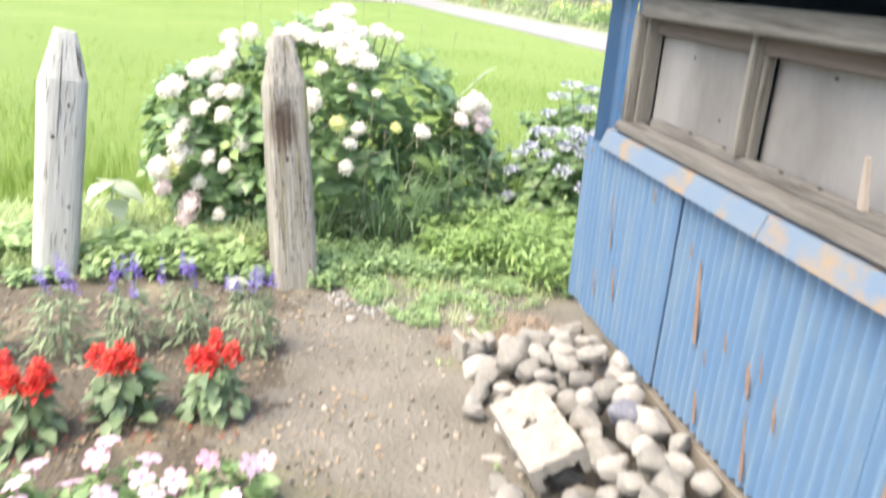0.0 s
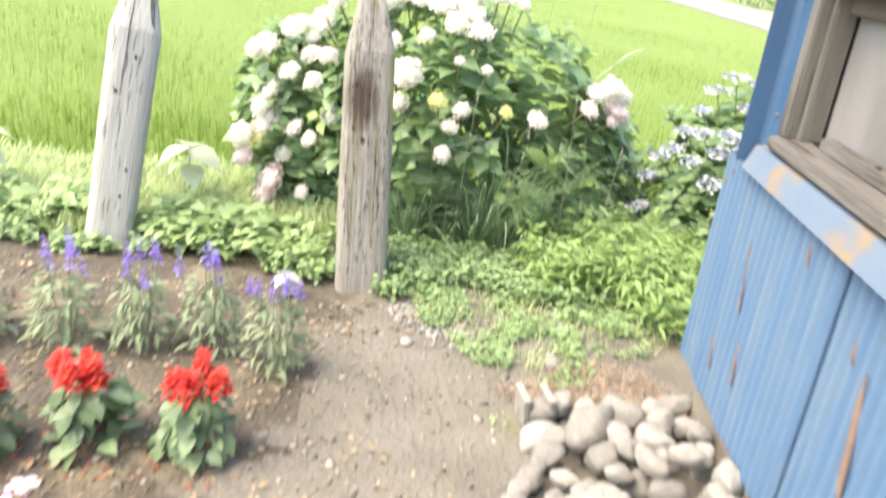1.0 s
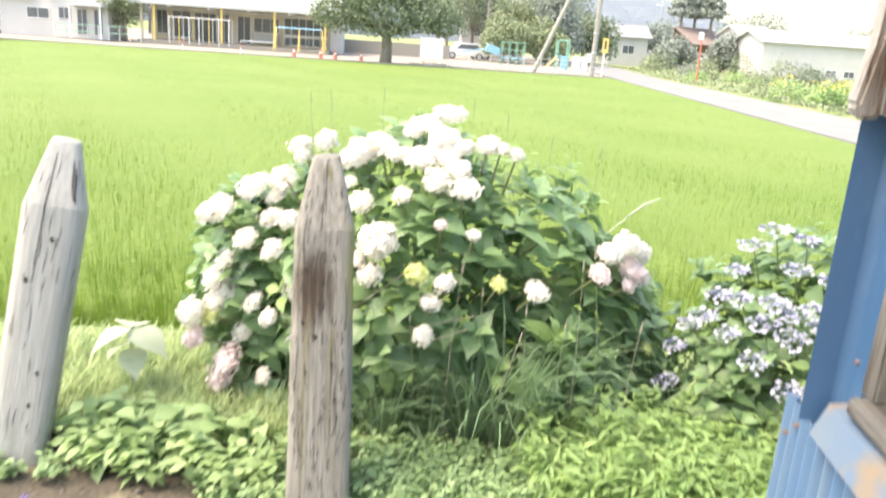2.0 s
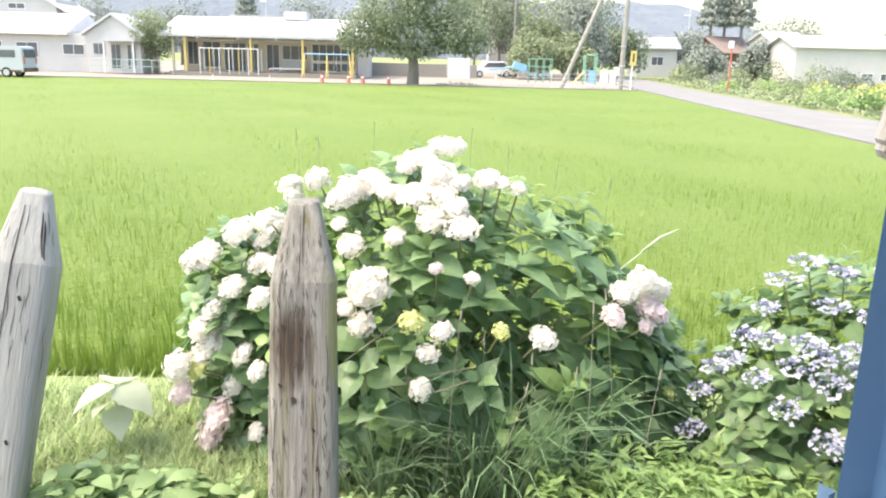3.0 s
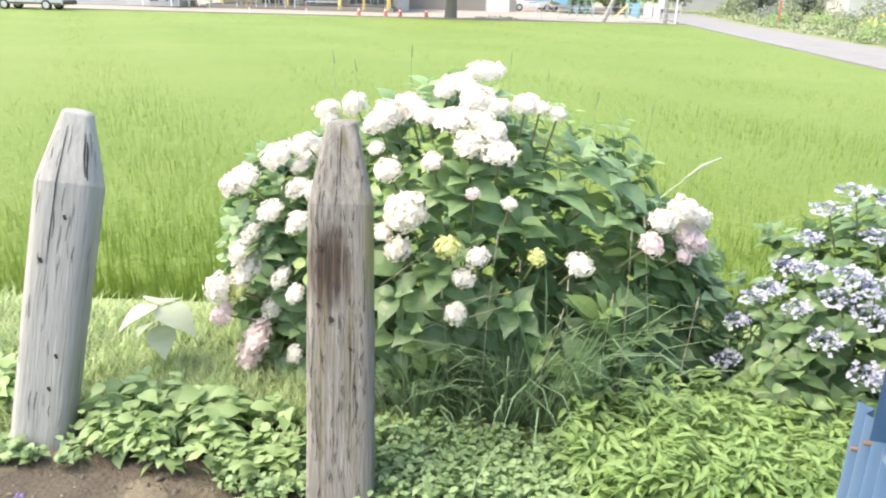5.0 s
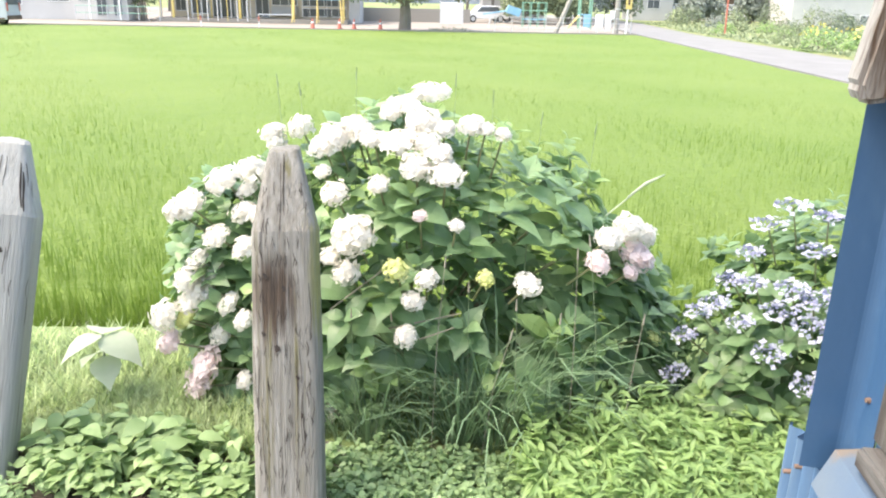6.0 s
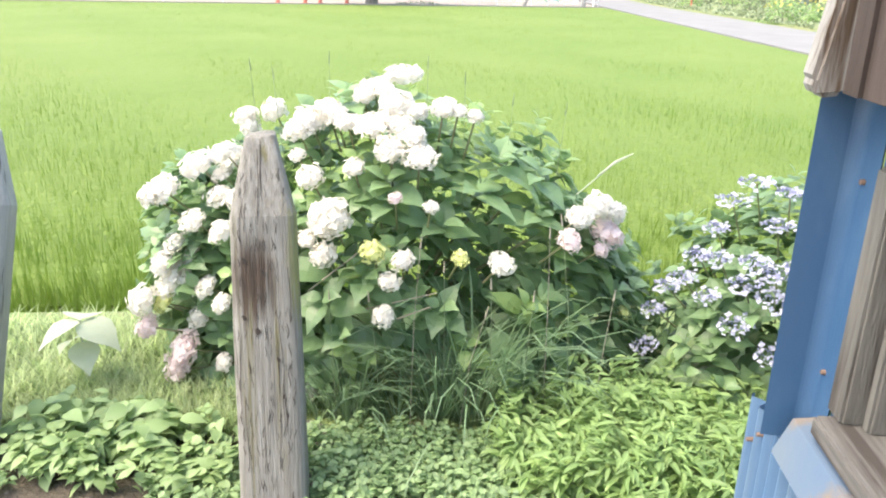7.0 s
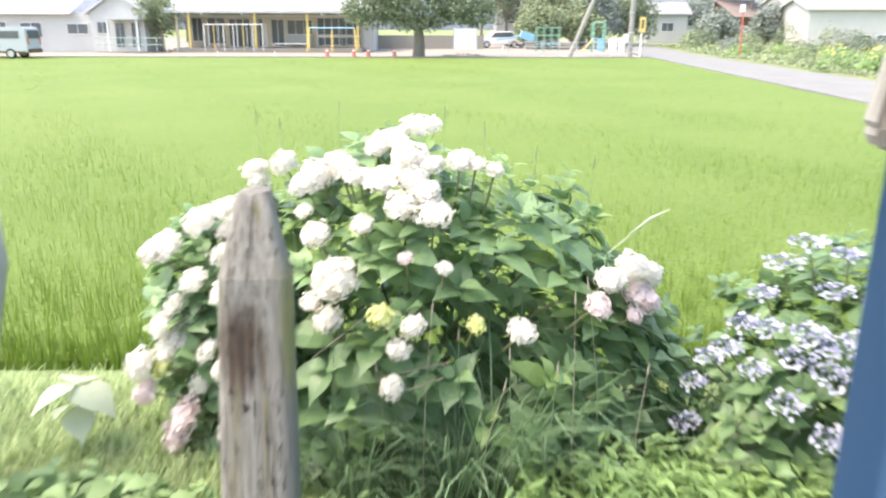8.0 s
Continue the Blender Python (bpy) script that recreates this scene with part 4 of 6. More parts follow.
def make_lacecap():
    b = thing("lacecap_hydrangea", "lacecap hydrangea bush with lavender-blue flower heads", "bush", pose(2.1, 4.95, -.05))
    rr = random.Random(9)
    o = Vector((2.1, 4.95, -.05))
    for i in range(14):
        a, k = rr.uniform(0, 2 * math.pi), rr.uniform(.3, .9)
        tip = Vector((math.cos(a) * .6 * k, math.sin(a) * .45 * k, rr.uniform(.4, .8)))
        part("stem", rod((tip.x * .1, tip.y * .1, 0), tip, .008, .004, 6), STEM, b)
    rosettes("foliage", b, (0, .05, .33), (.68, .5, .6), 230, 6, .1, LEAVES_LACE, -.4)
    dome_leaves("inner_foliage", b, (0, .05, .33), (.66, .48, .58), 600, .115, LEAVES_LACE, -.4, (.4, .92), shape=BROAD_LEAF, smooth=False)
    rosettes("young_foliage", b, (0, .05, .33), (.7, .52, .61), 40, 6, .09, LEAVES_NEW, -.2)
    rosettes("skirt_foliage", b, (-.3, -.1, .12), (.42, .36, .36), 70, 6, .1, LEAVES_LACE, -.1)
    petals = [raw_mesh("flower_head", lacecap(s), BLUE_FLOWER) for s in range(4)]
    for x, y, z in ((1.74, 4.84, .93), (1.84, 4.74, .92), (1.65, 4.81, .86), (1.79, 4.66, .81), (1.59, 4.76, .76), (1.53, 4.74, .65), (1.71, 4.60, .68), (1.78, 4.56, .65), (1.86, 4.56, .68),
                    (1.48, 4.74, .55), (1.43, 4.79, .49), (1.39, 4.80, .38), (1.68, 4.59, .59), (1.56, 4.64, .52), (1.78, 4.53, .56), (1.88, 4.53, .62), (1.79, 4.49, .35), (1.86, 4.48, .35), (1.66, 4.55, .44), (1.38, 4.84, .19),
                    (1.60, 4.68, .66), (1.92, 4.61, .79), (2.0, 4.75, .93), (2.2, 4.6, .75), (2.1, 4.9, 1.0)):
        head = new("flower_head", rr.choice(petals))
        head.parent = b
        out = Vector((x - 2.1, y - 5.2, z - .2)).normalized()
        r = rr.uniform(.054, .074)
        head.matrix_world = Matrix.Translation((x, y, z)) @ (out * .5 + Vector((0, 0, 1))).to_track_quat("Z", "Y").to_matrix().to_4x4() @ Matrix.Diagonal((r, r, r, 1))
        n = 60
        a = rng.uniform(0, 2 * np.pi, n)
        q = np.sqrt(rng.uniform(0, 1, n)) * r * .95
        strewn("flower_centre", LEAF, np.stack([x - o.x + q * np.cos(a), y - o.y + q * np.sin(a), np.full(n, z - o.z + .004)], 1), rotations(a, rng.uniform(.3, 1.2, n), a), np.full(n, .014), BUD_BLUE, b, kind="stuff")
        foot = Vector((x, y, z)) - o - out * .14 - Vector((0, 0, .08))
        part("stalk", rod(foot, Vector((x, y, z)) - o, .004, .003, 5), STEM, b)


make_lacecap()


# ---- low growth ----
def zs(x, y):
    return np.array([ground_z(a, b) for a, b in zip(x, y)])


def inside(n, blobs):
    """Points in a union of ellipses (x, y, rx, ry), evenly by area."""
    area = np.array([b[2] * b[3] for b in blobs])
    pick = rng.choice(len(blobs), n, p=area / area.sum())
    b = np.array(blobs)[pick]
    a, r = rng.uniform(0, 2 * np.pi, n), np.sqrt(rng.uniform(0, 1, n))
    return b[:, 0] + b[:, 2] * r * np.cos(a), b[:, 1] + b[:, 3] * r * np.sin(a)


def weed_patch(name, blobs, n, height, size, shape, material, label, whorl=5, gaps=-1.0):
    """Upright weeds: leaves in whorls up short stems, with bare gaps between."""
    x, y = inside(n, blobs)
    keep = np.array([noise.noise((a * 5.5, b * 5.5, 3)) + .4 * noise.noise((a * 17, b * 17, 8)) > gaps for a, b in zip(x, y)])
    x, y = x[keep], y[keep]
    n = len(x)
    z = zs(x, y)
    h = height * rng.uniform(.45, 1.1, n) * (1 + .3 * np.array([noise.noise((a * 3, b * 3, 0)) for a, b in zip(x, y)]))
    px, py, pz, yaw, pitch = [], [], [], [], []
    for k in range(whorl):
        px.append(x + rng.normal(0, .008, n))
        py.append(y + rng.normal(0, .008, n))
        pz.append(z + h * (.45 + .55 * k / max(1, whorl - 1)))
        yaw.append(rng.uniform(0, 2 * np.pi) + k * 2.4 + rng.normal(0, .5, n) + x * 40)
        pitch.append(rng.normal(-.05, .3, n))
    p = np.stack([np.concatenate(px), np.concatenate(py), np.concatenate(pz)], 1)
    m = len(p)
    strewn(name, shape, p, rotations(np.concatenate(yaw), np.concatenate(pitch), rng.normal(0, .3, m)), size * rng.uniform(.6, 1.2, m), material,
           label=label, category="weeds", kind="stuff")


def blades(name, blobs, n, height, width, material, label, spread_lean=.35, category="grass", shape=BLADE):
    x, y = inside(n, blobs)
    h = height * rng.uniform(.5, 1.15, n)
    p = np.stack([x, y, zs(x, y) - .005], 1)
    s = np.stack([width * rng.uniform(.7, 1.2, n), h, h], 1)
    strewn(name, shape, p, rotations(rng.uniform(0, 2 * np.pi, n), -np.abs(rng.normal(.1, spread_lean, n)), np.zeros(n)), s, material, label=label, category=category, kind="stuff")


weed_patch("weeds", [(1.25, 4.3, .5, .38), (1.75, 4.25, .45, .35), (1.05, 4.1, .25, .2), (1.55, 3.9, .35, .35), (2.2, 4.2, .4, .3)], 1750, .235, .07, LANCE, WEED,
           "bright green lance-leaved weeds along the shed", 6)
weed_patch("low_weeds", [(.5, 4.15, .5, .2), (.9, 3.98, .35, .15), (.3, 3.98, .22, .15), (.2, 3.8, .08, .12), (-.2, 3.86, .2, .12)], 1900, .085, .034, LEAF, WEED_LOW, "low small-leaved weeds at the foot of the bush", 4)
weed_patch("broad_weeds", [(-.7, 4.1, .3, .18), (-.35, 4.1, .25, .14), (-1.5, 4.08, .25, .18), (-1.8, 4.15, .3, .25), (-.82, 4.0, .18, .12), (-.5, 3.96, .36, .12), (-.45, 3.88, .36, .08), (-1.38, 3.94, .14, .1)], 590, .135, .06, BROAD_LEAF, WEED_BROAD, "broad-leaved green weeds behind the flower bed", 6, -.22)
PATH_GREEN = [(.75, 3.5, .26, .28), (.6, 3.66, .3, .2), (.92, 3.3, .14, .16), (1.12, 3.62, .24, .2), (.95, 3.78, .34, .16), (.5, 3.86, .3, .12), (1.35, 3.72, .2, .16)]
weed_patch("broad_weeds", [(-.82, 4.04, .2, .12), (-.65, 4.04, .3, .15), (-1.55, 4.08, .3, .18)], 60, .18, .095, BROAD_LEAF, WEED_BROAD, "larger broad-leaved weeds beside the grey post", 5)
weed_patch("low_weeds", [(-1.3, 3.82, .3, .12), (-1.0, 3.8, .22, .07), (-1.7, 3.85, .25, .14)], 300, .08, .042, LEAF, WEED_LOW, "low green weeds round the foot of the grey post", 5, -.15)
weed_patch("path_weeds", PATH_GREEN, 1700, .045, .024, LEAF, WEED_LOW, "patches of small leafy weeds on the earth path", 4, .1)
weed_patch("path_weeds", PATH_GREEN + [(.72, 2.95, .06, .06), (.78, 2.1, .03, .08), (.35, 3.7, .12, .08)], 800, .03, .02, LEAF, WEED_BROAD, "scattered small weeds on the earth path", 3, -.1)
blades("bank_grass", [(-1.4, 4.75, .9, .4), (-2.3, 4.6, .8, .5), (-.9, 5.05, .6, .25), (-1.8, 4.3, .6, .3), (1.3, 5.2, .3, .2), (-3.2, 4.5, .6, .6)], 21000, .16, .008, TURF, "pale green mown grass on the bank")
blades("bank_grass", [(-.55, 4.42, .45, .26), (-1.0, 4.35, .35, .28), (-1.4, 4.02, .3, .16)], 7000, .13, .006, TURF, "pale green mown grass on the bank")
blades("path_grass", PATH_GREEN, 1300, .075, .004, TURF, "thin short grass on the path")
def grass_clump(x, y, n, height, width, label, open_out=.38):
    """Long blades fanned out of one foot, arching over at the tips."""
    a = rng.uniform(0, 2 * np.pi, n)
    q = np.sqrt(rng.uniform(0, 1, n)) * .05
    h = height * rng.uniform(.45, 1.1, n)
    px, py = x + q * np.cos(a) * 1.4, y + q * np.sin(a)
    lean = -np.abs(rng.normal(0, open_out, n)).clip(0, 1.1)
    strewn("tall_grass", ARCH, np.stack([px, py, zs(px, py) - .005], 1), rotations(np.arctan2(.4 * np.sin(a), np.cos(a)) - np.pi / 2 + rng.normal(0, .2, n), lean, np.zeros(n)),
           np.stack([width * rng.uniform(.7, 1.2, n), h * 1.1, h], 1), GRASS, label=label, category="grass", kind="stuff")


for gx, gy, gn, gh in ((.53, 4.46, 80, .56), (.66, 4.48, 90, .66), (.84, 4.56, 54, .52), (.17, 4.43, 60, .4), (.36, 4.44, 26, .32), (.04, 4.43, 18, .32)):
    grass_clump(gx, gy, gn, gh, .0085, "long arching grass clump before the bush")
blades("bank_grass", [(-.05, 4.5, .35, .1)], 420, .16, .006, GRASS, "green grass at the foot of the bush")
blades("dry_grass", [(1.1, 3.2, .24, .16), (1.0, 3.08, .2, .1), (1.22, 3.05, .08, .12), (.82, 3.1, .12, .06)], 5200, .06, .003, STRAW, "heap of dry brown straw by the shed corner", 1.1, "straw")


def grass_wisps():
    """A few long seed-bearing wisps above the bush."""
    for x, y, z, dx, h in ((-.22, 4.75, .95, -.05, .42), (-.12, 4.75, .98, -.06, .36), (.02, 4.8, 1.0, .02, .4), (.92, 4.85, .9, .06, .32), (.72, 4.85, .95, .05, .3), (.4, 4.9, 1.1, .02, .28), (.57, 4.9, 1.1, 0, .22)):
        w = thing("grass_wisp", "thin grass wisp rising through the bush", "grass", pose(x, y, 0), "grass wisps")
        bm = bmesh.new()
        pts = [Vector((0, 0, 0)), Vector((dx * .3, 0, (z + h) * .6)), Vector((dx, 0, z + h))]
        rod(pts[0], pts[1], .003, .002, 5, bm)
        rod(pts[1], pts[2], .002, .0008, 5, bm)
        part("stalk", bm, LEAVES_DULL, w)
        part("seed_head", rod(pts[2] - Vector((dx * .12, 0, .05)), pts[2], .0028, .001, 6), LEAVES_DULL, w)


grass_wisps()


def seed_stems():
    rr = random.Random(31)
    for x in (.12, .3, .42, .55, .62, .74, .86, .95, 1.05, -.2, 1.15):
        y, h, dx = rr.uniform(4.4, 4.52), rr.uniform(.5, .85), rr.uniform(-.08, .1)
        w = thing("grass_wisp", "thin brown seed stem standing before the bush", "grass", pose(x, y, ground_z(x, y)), "seed stems before the bush")
        bm = rod((0, 0, 0), (dx * .4, 0, h * .6), .0018, .0015, 5)
        rod((dx * .4, 0, h * .6), (dx, 0, h), .0015, .001, 5, bm)
        part("stalk", bm, GREY_TWIG if rr.random() < .5 else LEAVES_DULL, w)
        part("seed_head", rod((dx, 0, h - .005), (dx * 1.1, 0, h + .04), .004, .0015, 6), GREY_TWIG, w)


seed_stems()


def make_seed_spike():
    s = thing("foxtail_stem", "pale foxtail seed spike leaning from the bush", "grass", pose(1.0, 4.95, 0))
    part("stalk", rod((0, 0, 0), (.05, 0, .82), .004, .003, 5), GRASS, s)
    bm = rod((.05, 0, .82), (.2, .02, .96), .003, .003, 5)
    rod((.13, .01, .9), (.2, .02, .96), .003, .007, 8, bm)
    rod((.2, .02, .96), (.27, .02, 1.0), .007, .002, 8, bm)
    part("spike", bm, LEAVES_PALE, s, "pale dry seed spike")


make_seed_spike()


def make_sapling(x, y, h, spin, size):
    p = thing("sunflower_seedling", "young sunflower plant with large pale leaves", "plant", pose(x, y, ground_z(x, y), 0, 0, spin))
    part("stem", rod((0, 0, 0), (.01, 0, h), .007, .005, 7), LEAVES_PALE, p)
    for i, (a, z, s, t) in enumerate(((0, 1, 1, -.15), (2.1, .98, .95, -.2), (4.2, .96, 1.05, -.3), (1.1, .78, .8, -.45), (3.4, .72, .8, -.5), (5.4, .8, .75, -.4))):
        strewn("leaf", BROAD_LEAF, np.array([[.008, 0, h * z]]), rotations(np.array([a]), np.array([t]), np.array([.1])), np.array([[size * s * 1.2, size * s, size * s]]), LEAVES_PALE, p)


make_sapling(-1.0, 4.5, .36, 20, .2)
make_sapling(-2.0, 4.3, .4, 80, .2)


# ---- flower bed ----
def leafy(name, parent, n, radius, height, size, material, shape=LEAF):
    a = rng.uniform(0, 2 * np.pi, n)
    z = rng.uniform(.1, 1, n)
    r = radius * np.sqrt(rng.uniform(.05, 1, n)) * (1.1 - .5 * z)
    p = np.stack([r * np.cos(a), r * np.sin(a), z * height], 1)
    strewn(name, shape, p, rotations(a - np.pi / 2 + rng.normal(0, .5, n), rng.normal(-.45, .35, n), rng.normal(0, .3, n)), size * rng.uniform(.65, 1.2, n), material, parent)


def spike(parent, x, y, z0, h, r, material, name="flower_spike", count=46, petal=.022):
    t = np.linspace(0, 1, count)
    a = np.arange(count) * 2.4
    p = np.stack([x + r * .35 * (1 - .7 * t) * np.cos(a), y + r * .35 * (1 - .7 * t) * np.sin(a), z0 + h * t], 1)
    strewn(name, LEAF, p, rotations(a - np.pi / 2, rng.normal(.25, .4, count), rng.normal(0, .4, count)), petal * (1.15 - .6 * t) * rng.uniform(.8, 1.2, count), material, parent)


def make_red_salvia(x, y, seed, spikes, h=.2):
    p = thing("red_salvia", "low salvia plant with scarlet flower spikes in bare soil", "flower", pose(x, y, ground_z(x, y)), "red salvias in the bed")
    rr = random.Random(seed)
    for i in range(4):
        part("stem", rod((0, 0, 0), (rr.uniform(-.05, .05), rr.uniform(-.04, .04), h), .004, .003, 5), STEM, p)
    leafy("foliage", p, 85, .1, h, .075, LEAVES_RED)
    for i in range(spikes):
        a = i * 2 * math.pi / spikes + rr.uniform(-.4, .4)
        q = rr.uniform(.03, .085)
        spike(p, q * math.cos(a), q * .8 * math.sin(a), h * rr.uniform(.85, 1.05), rr.uniform(.07, .1), .04, RED_FLOWER, count=60, petal=.034)


def make_blue_salvia(x, y, seed, spikes, h=.27):
    p = thing("blue_salvia", "grey-green salvia plant with violet flower spikes in the bed", "flower", pose(x, y, ground_z(x, y)), "blue salvias in the bed")
    rr = random.Random(seed)
    leafy("foliage", p, 190, .105, h, .06, LEAVES_DULL, LANCE)
    for i in range(spikes):
        a, q = rr.uniform(0, 6.28), rr.uniform(.02, .11)
        x1, y1 = q * math.cos(a), q * math.sin(a)
        top = h * rr.uniform(1.0, 1.25)
        part("stem", rod((x1 * .3, y1 * .3, 0), (x1, y1, top), .0025, .002, 5), LEAVES_DULL, p)
        spike(p, x1, y1, top - .02, rr.uniform(.06, .11), .018, PURPLE_FLOWER, count=24, petal=.017)


def periwinkle_flower():
    v, f = [], []
    for k in range(5):
        t = k * 2 * math.pi / 5
        o = len(v)
        for x, y, z in ((.05, 0, -.05), (.4, .3, .03), (.8, .42, .02), (1.0, .12, -.03), (.95, -.25, -.02), (.45, -.32, .03)):
            v.append((x * math.cos(t) - y * math.sin(t), x * math.sin(t) + y * math.cos(t), z))
        f.append(tuple(range(o, o + 6)))
    return v, f


def make_periwinkle(x, y, seed, flowers, meshes):
    p = thing("periwinkle", "periwinkle plant with white and pale pink flowers", "flower", pose(x, y, ground_z(x, y)), "periwinkles in the bed")
    rr = random.Random(seed)
    leafy("foliage", p, 150, .14, .14, .06, LEAVES_VINCA)
    for i in range(flowers):
        a, q = i * 2.4 + rr.uniform(-.3, .3), .03 + .12 * math.sqrt((i + .5) / flowers)
        ob = new("flower", rr.choice(meshes))
        ob.parent = p
        ob.matrix_local = pose(q * math.cos(a), q * math.sin(a), .15 + rr.uniform(-.03, .03), rr.uniform(-25, 50), rr.uniform(-25, 25), rr.uniform(0, 72)) @ Matrix.Diagonal((.039, .039, .039, 1))
        part("flower_eye", rod((q * math.cos(a), q * math.sin(a), .11), (q * math.cos(a), q * math.sin(a), .15), .003, .003, 6), VINCA_PINK, p)


def make_bed():
    for i, (x, y, n) in enumerate(((-.76, 2.42, 6), (-.47, 2.52, 4), (-.17, 2.56, 4), (-1.1, 2.5, 5), (-1.42, 2.45, 5))):
        make_red_salvia(x, y, i, n)
    for i, (x, y, n) in enumerate(((-.84, 3.03, 7), (-.6, 3.1, 7), (-.36, 3.15, 6), (-.09, 3.04, 7), (-1.15, 3.0, 6), (-1.45, 3.05, 6))):
        make_blue_salvia(x, y, i + 20, n)
    vs = [raw_mesh("flower", periwinkle_flower(), m) for m in (VINCA, VINCA, VINCA_PINK, VINCA_PINK)]
    for i, (x, y, n) in enumerate(((-.36, 2.0, 7), (-.06, 1.99, 5), (-.68, 1.95, 6), (-1.0, 2.0, 6))):
        make_periwinkle(x, y, i + 40, n, vs)
    # a large pale leafed seedling and dead leaves among the flowers
    make_sapling(-.22, 3.6, .1, 40, .085)


make_bed()


def make_litter():
    """Pebbles, clods and dead leaves strewn over the bare soil."""
    bm = bmesh.new()
    bmesh.ops.create_icosphere(bm, subdivisions=1, radius=1)
    shape = ([tuple(v.co) for v in bm.verts], [tuple(v.index for v in f.verts) for f in bm.faces])
    bm.free()
    n = 2600
    x, y = rng.uniform(-2.2, 1.3, n), rng.uniform(.6, 3.8, n)
    s = np.abs(rng.normal(0, 1, n)) * .006 + .003
    strewn("clods", shape, np.stack([x, y, zs(x, y)], 1), rotations(rng.uniform(0, 6, n), rng.uniform(0, 6, n), rng.uniform(0, 6, n)),
           np.stack([s * 1.3, s, s * .6], 1), SOIL, label="small clods of dry earth on the bed", category="soil", kind="stuff")
    n = 420
    x, y = rng.uniform(-1.8, 1.1, n), rng.uniform(1.2, 3.7, n)
    s = np.abs(rng.normal(0, 1, n)) * .006 + .0035
    strewn("pebbles", shape, np.stack([x, y, zs(x, y) + .002], 1), rotations(rng.uniform(0, 6, n), rng.uniform(-.3, .3, n), np.zeros(n)),
           np.stack([s * 1.3, s, s * .6], 1), PEBBLE, label="pale pebbles lying on the earth", category="pebbles", kind="stuff")
    n = 1500
    x, y = rng.uniform(-1.8, .3, n) + rng.uniform(0, .5, n) * rng.uniform(0, 1, n), rng.uniform(1.6, 3.6, n)
    strewn("dead_leaves", LEAF, np.stack([x, y, zs(x, y) + .008], 1), rotations(rng.uniform(0, 6, n), rng.normal(0, .3, n), rng.normal(0, .4, n)),
           rng.uniform(.008, .03, n), LITTER, label="dry fallen leaves on the flower bed", category="leaves", kind="stuff")
    n = 160
    x, y = inside(n, [(-.47, 2.46, .3, .12), (-.15, 2.5, .14, .12), (-.76, 2.38, .2, .1)])
    strewn("fallen_petals", LEAF, np.stack([x, y, zs(x, y) + .007], 1), rotations(rng.uniform(0, 6, n), rng.normal(0, .3, n), rng.normal(0, .4, n)),
           rng.uniform(.008, .02, n), PETAL_DRY, label="dry reddish petals fallen under the salvias", category="petals", kind="stuff")
    n = 300
    x, y = inside(n, [(.46, 3.55, .2, .13), (.54, 3.44, .14, .09), (.34, 3.62, .12, .09)])
    strewn("shell_grit", shape, np.stack([x, y, zs(x, y) + .004], 1), rotations(rng.uniform(0, 6, n), rng.normal(0, .4, n), np.zeros(n)),
           np.stack([rng.uniform(.006, .018, n), rng.uniform(.005, .012, n), np.full(n, .004)], 1), GRIT, label="patch of pale gravel on the path", category="gravel", kind="stuff")
    for x, y, r in ((.33, 3.36, .035), (.94, 3.6, .05), (.72, 3.9, .05), (.9, 3.35, .05)):
        ob = new("flat_stone", stone_mesh(int(x * 100)))
        ob.data.materials.append(STONE)
        ob.matrix_world = pose(x, y, ground_z(x, y) + .008, 0, 0, x * 300) @ Matrix.Diagonal((r * 1.2, r * .8, r * .4, 1))
        tagged(ob, "flat grey stone half sunk in the earth", "stone")


PETAL_DRY = mat("dry_petal", (.3, .09, .06), (.22, .08, .055), 12, .95, 0, island=.3)
LITTER = mat("leaf_litter", (.2, .15, .1), (.3, .23, .15), 12, .95, 0, island=.35)
GRIT = mat("pale_grit", (.29, .282, .268), (.22, .214, .2), 20, .9, .3, 60, island=.25)
PEBBLE = mat("pale_pebble", (.33, .295, .24), (.24, .21, .17), 20, .9, .3, 60, island=.2)
make_litter()


def make_red_pot():
    bm = rod((0, 0, 0), (0, 0, .09), .03, .04, 14)
    ob = part("plant_pot", bm, RED_PAINT, bevel=.003)
    ob.matrix_world = pose(1.26, 3.1, .035, 75, 0, 35)
    tagged(ob, "small red plastic pot tipped by the shed corner", "pot")


make_red_pot()


# ---- far side of the field ----
def at_far(u, d, z=0.0, yaw=0.0):
    return FAR @ pose(u, d, z, 0, 0, yaw)


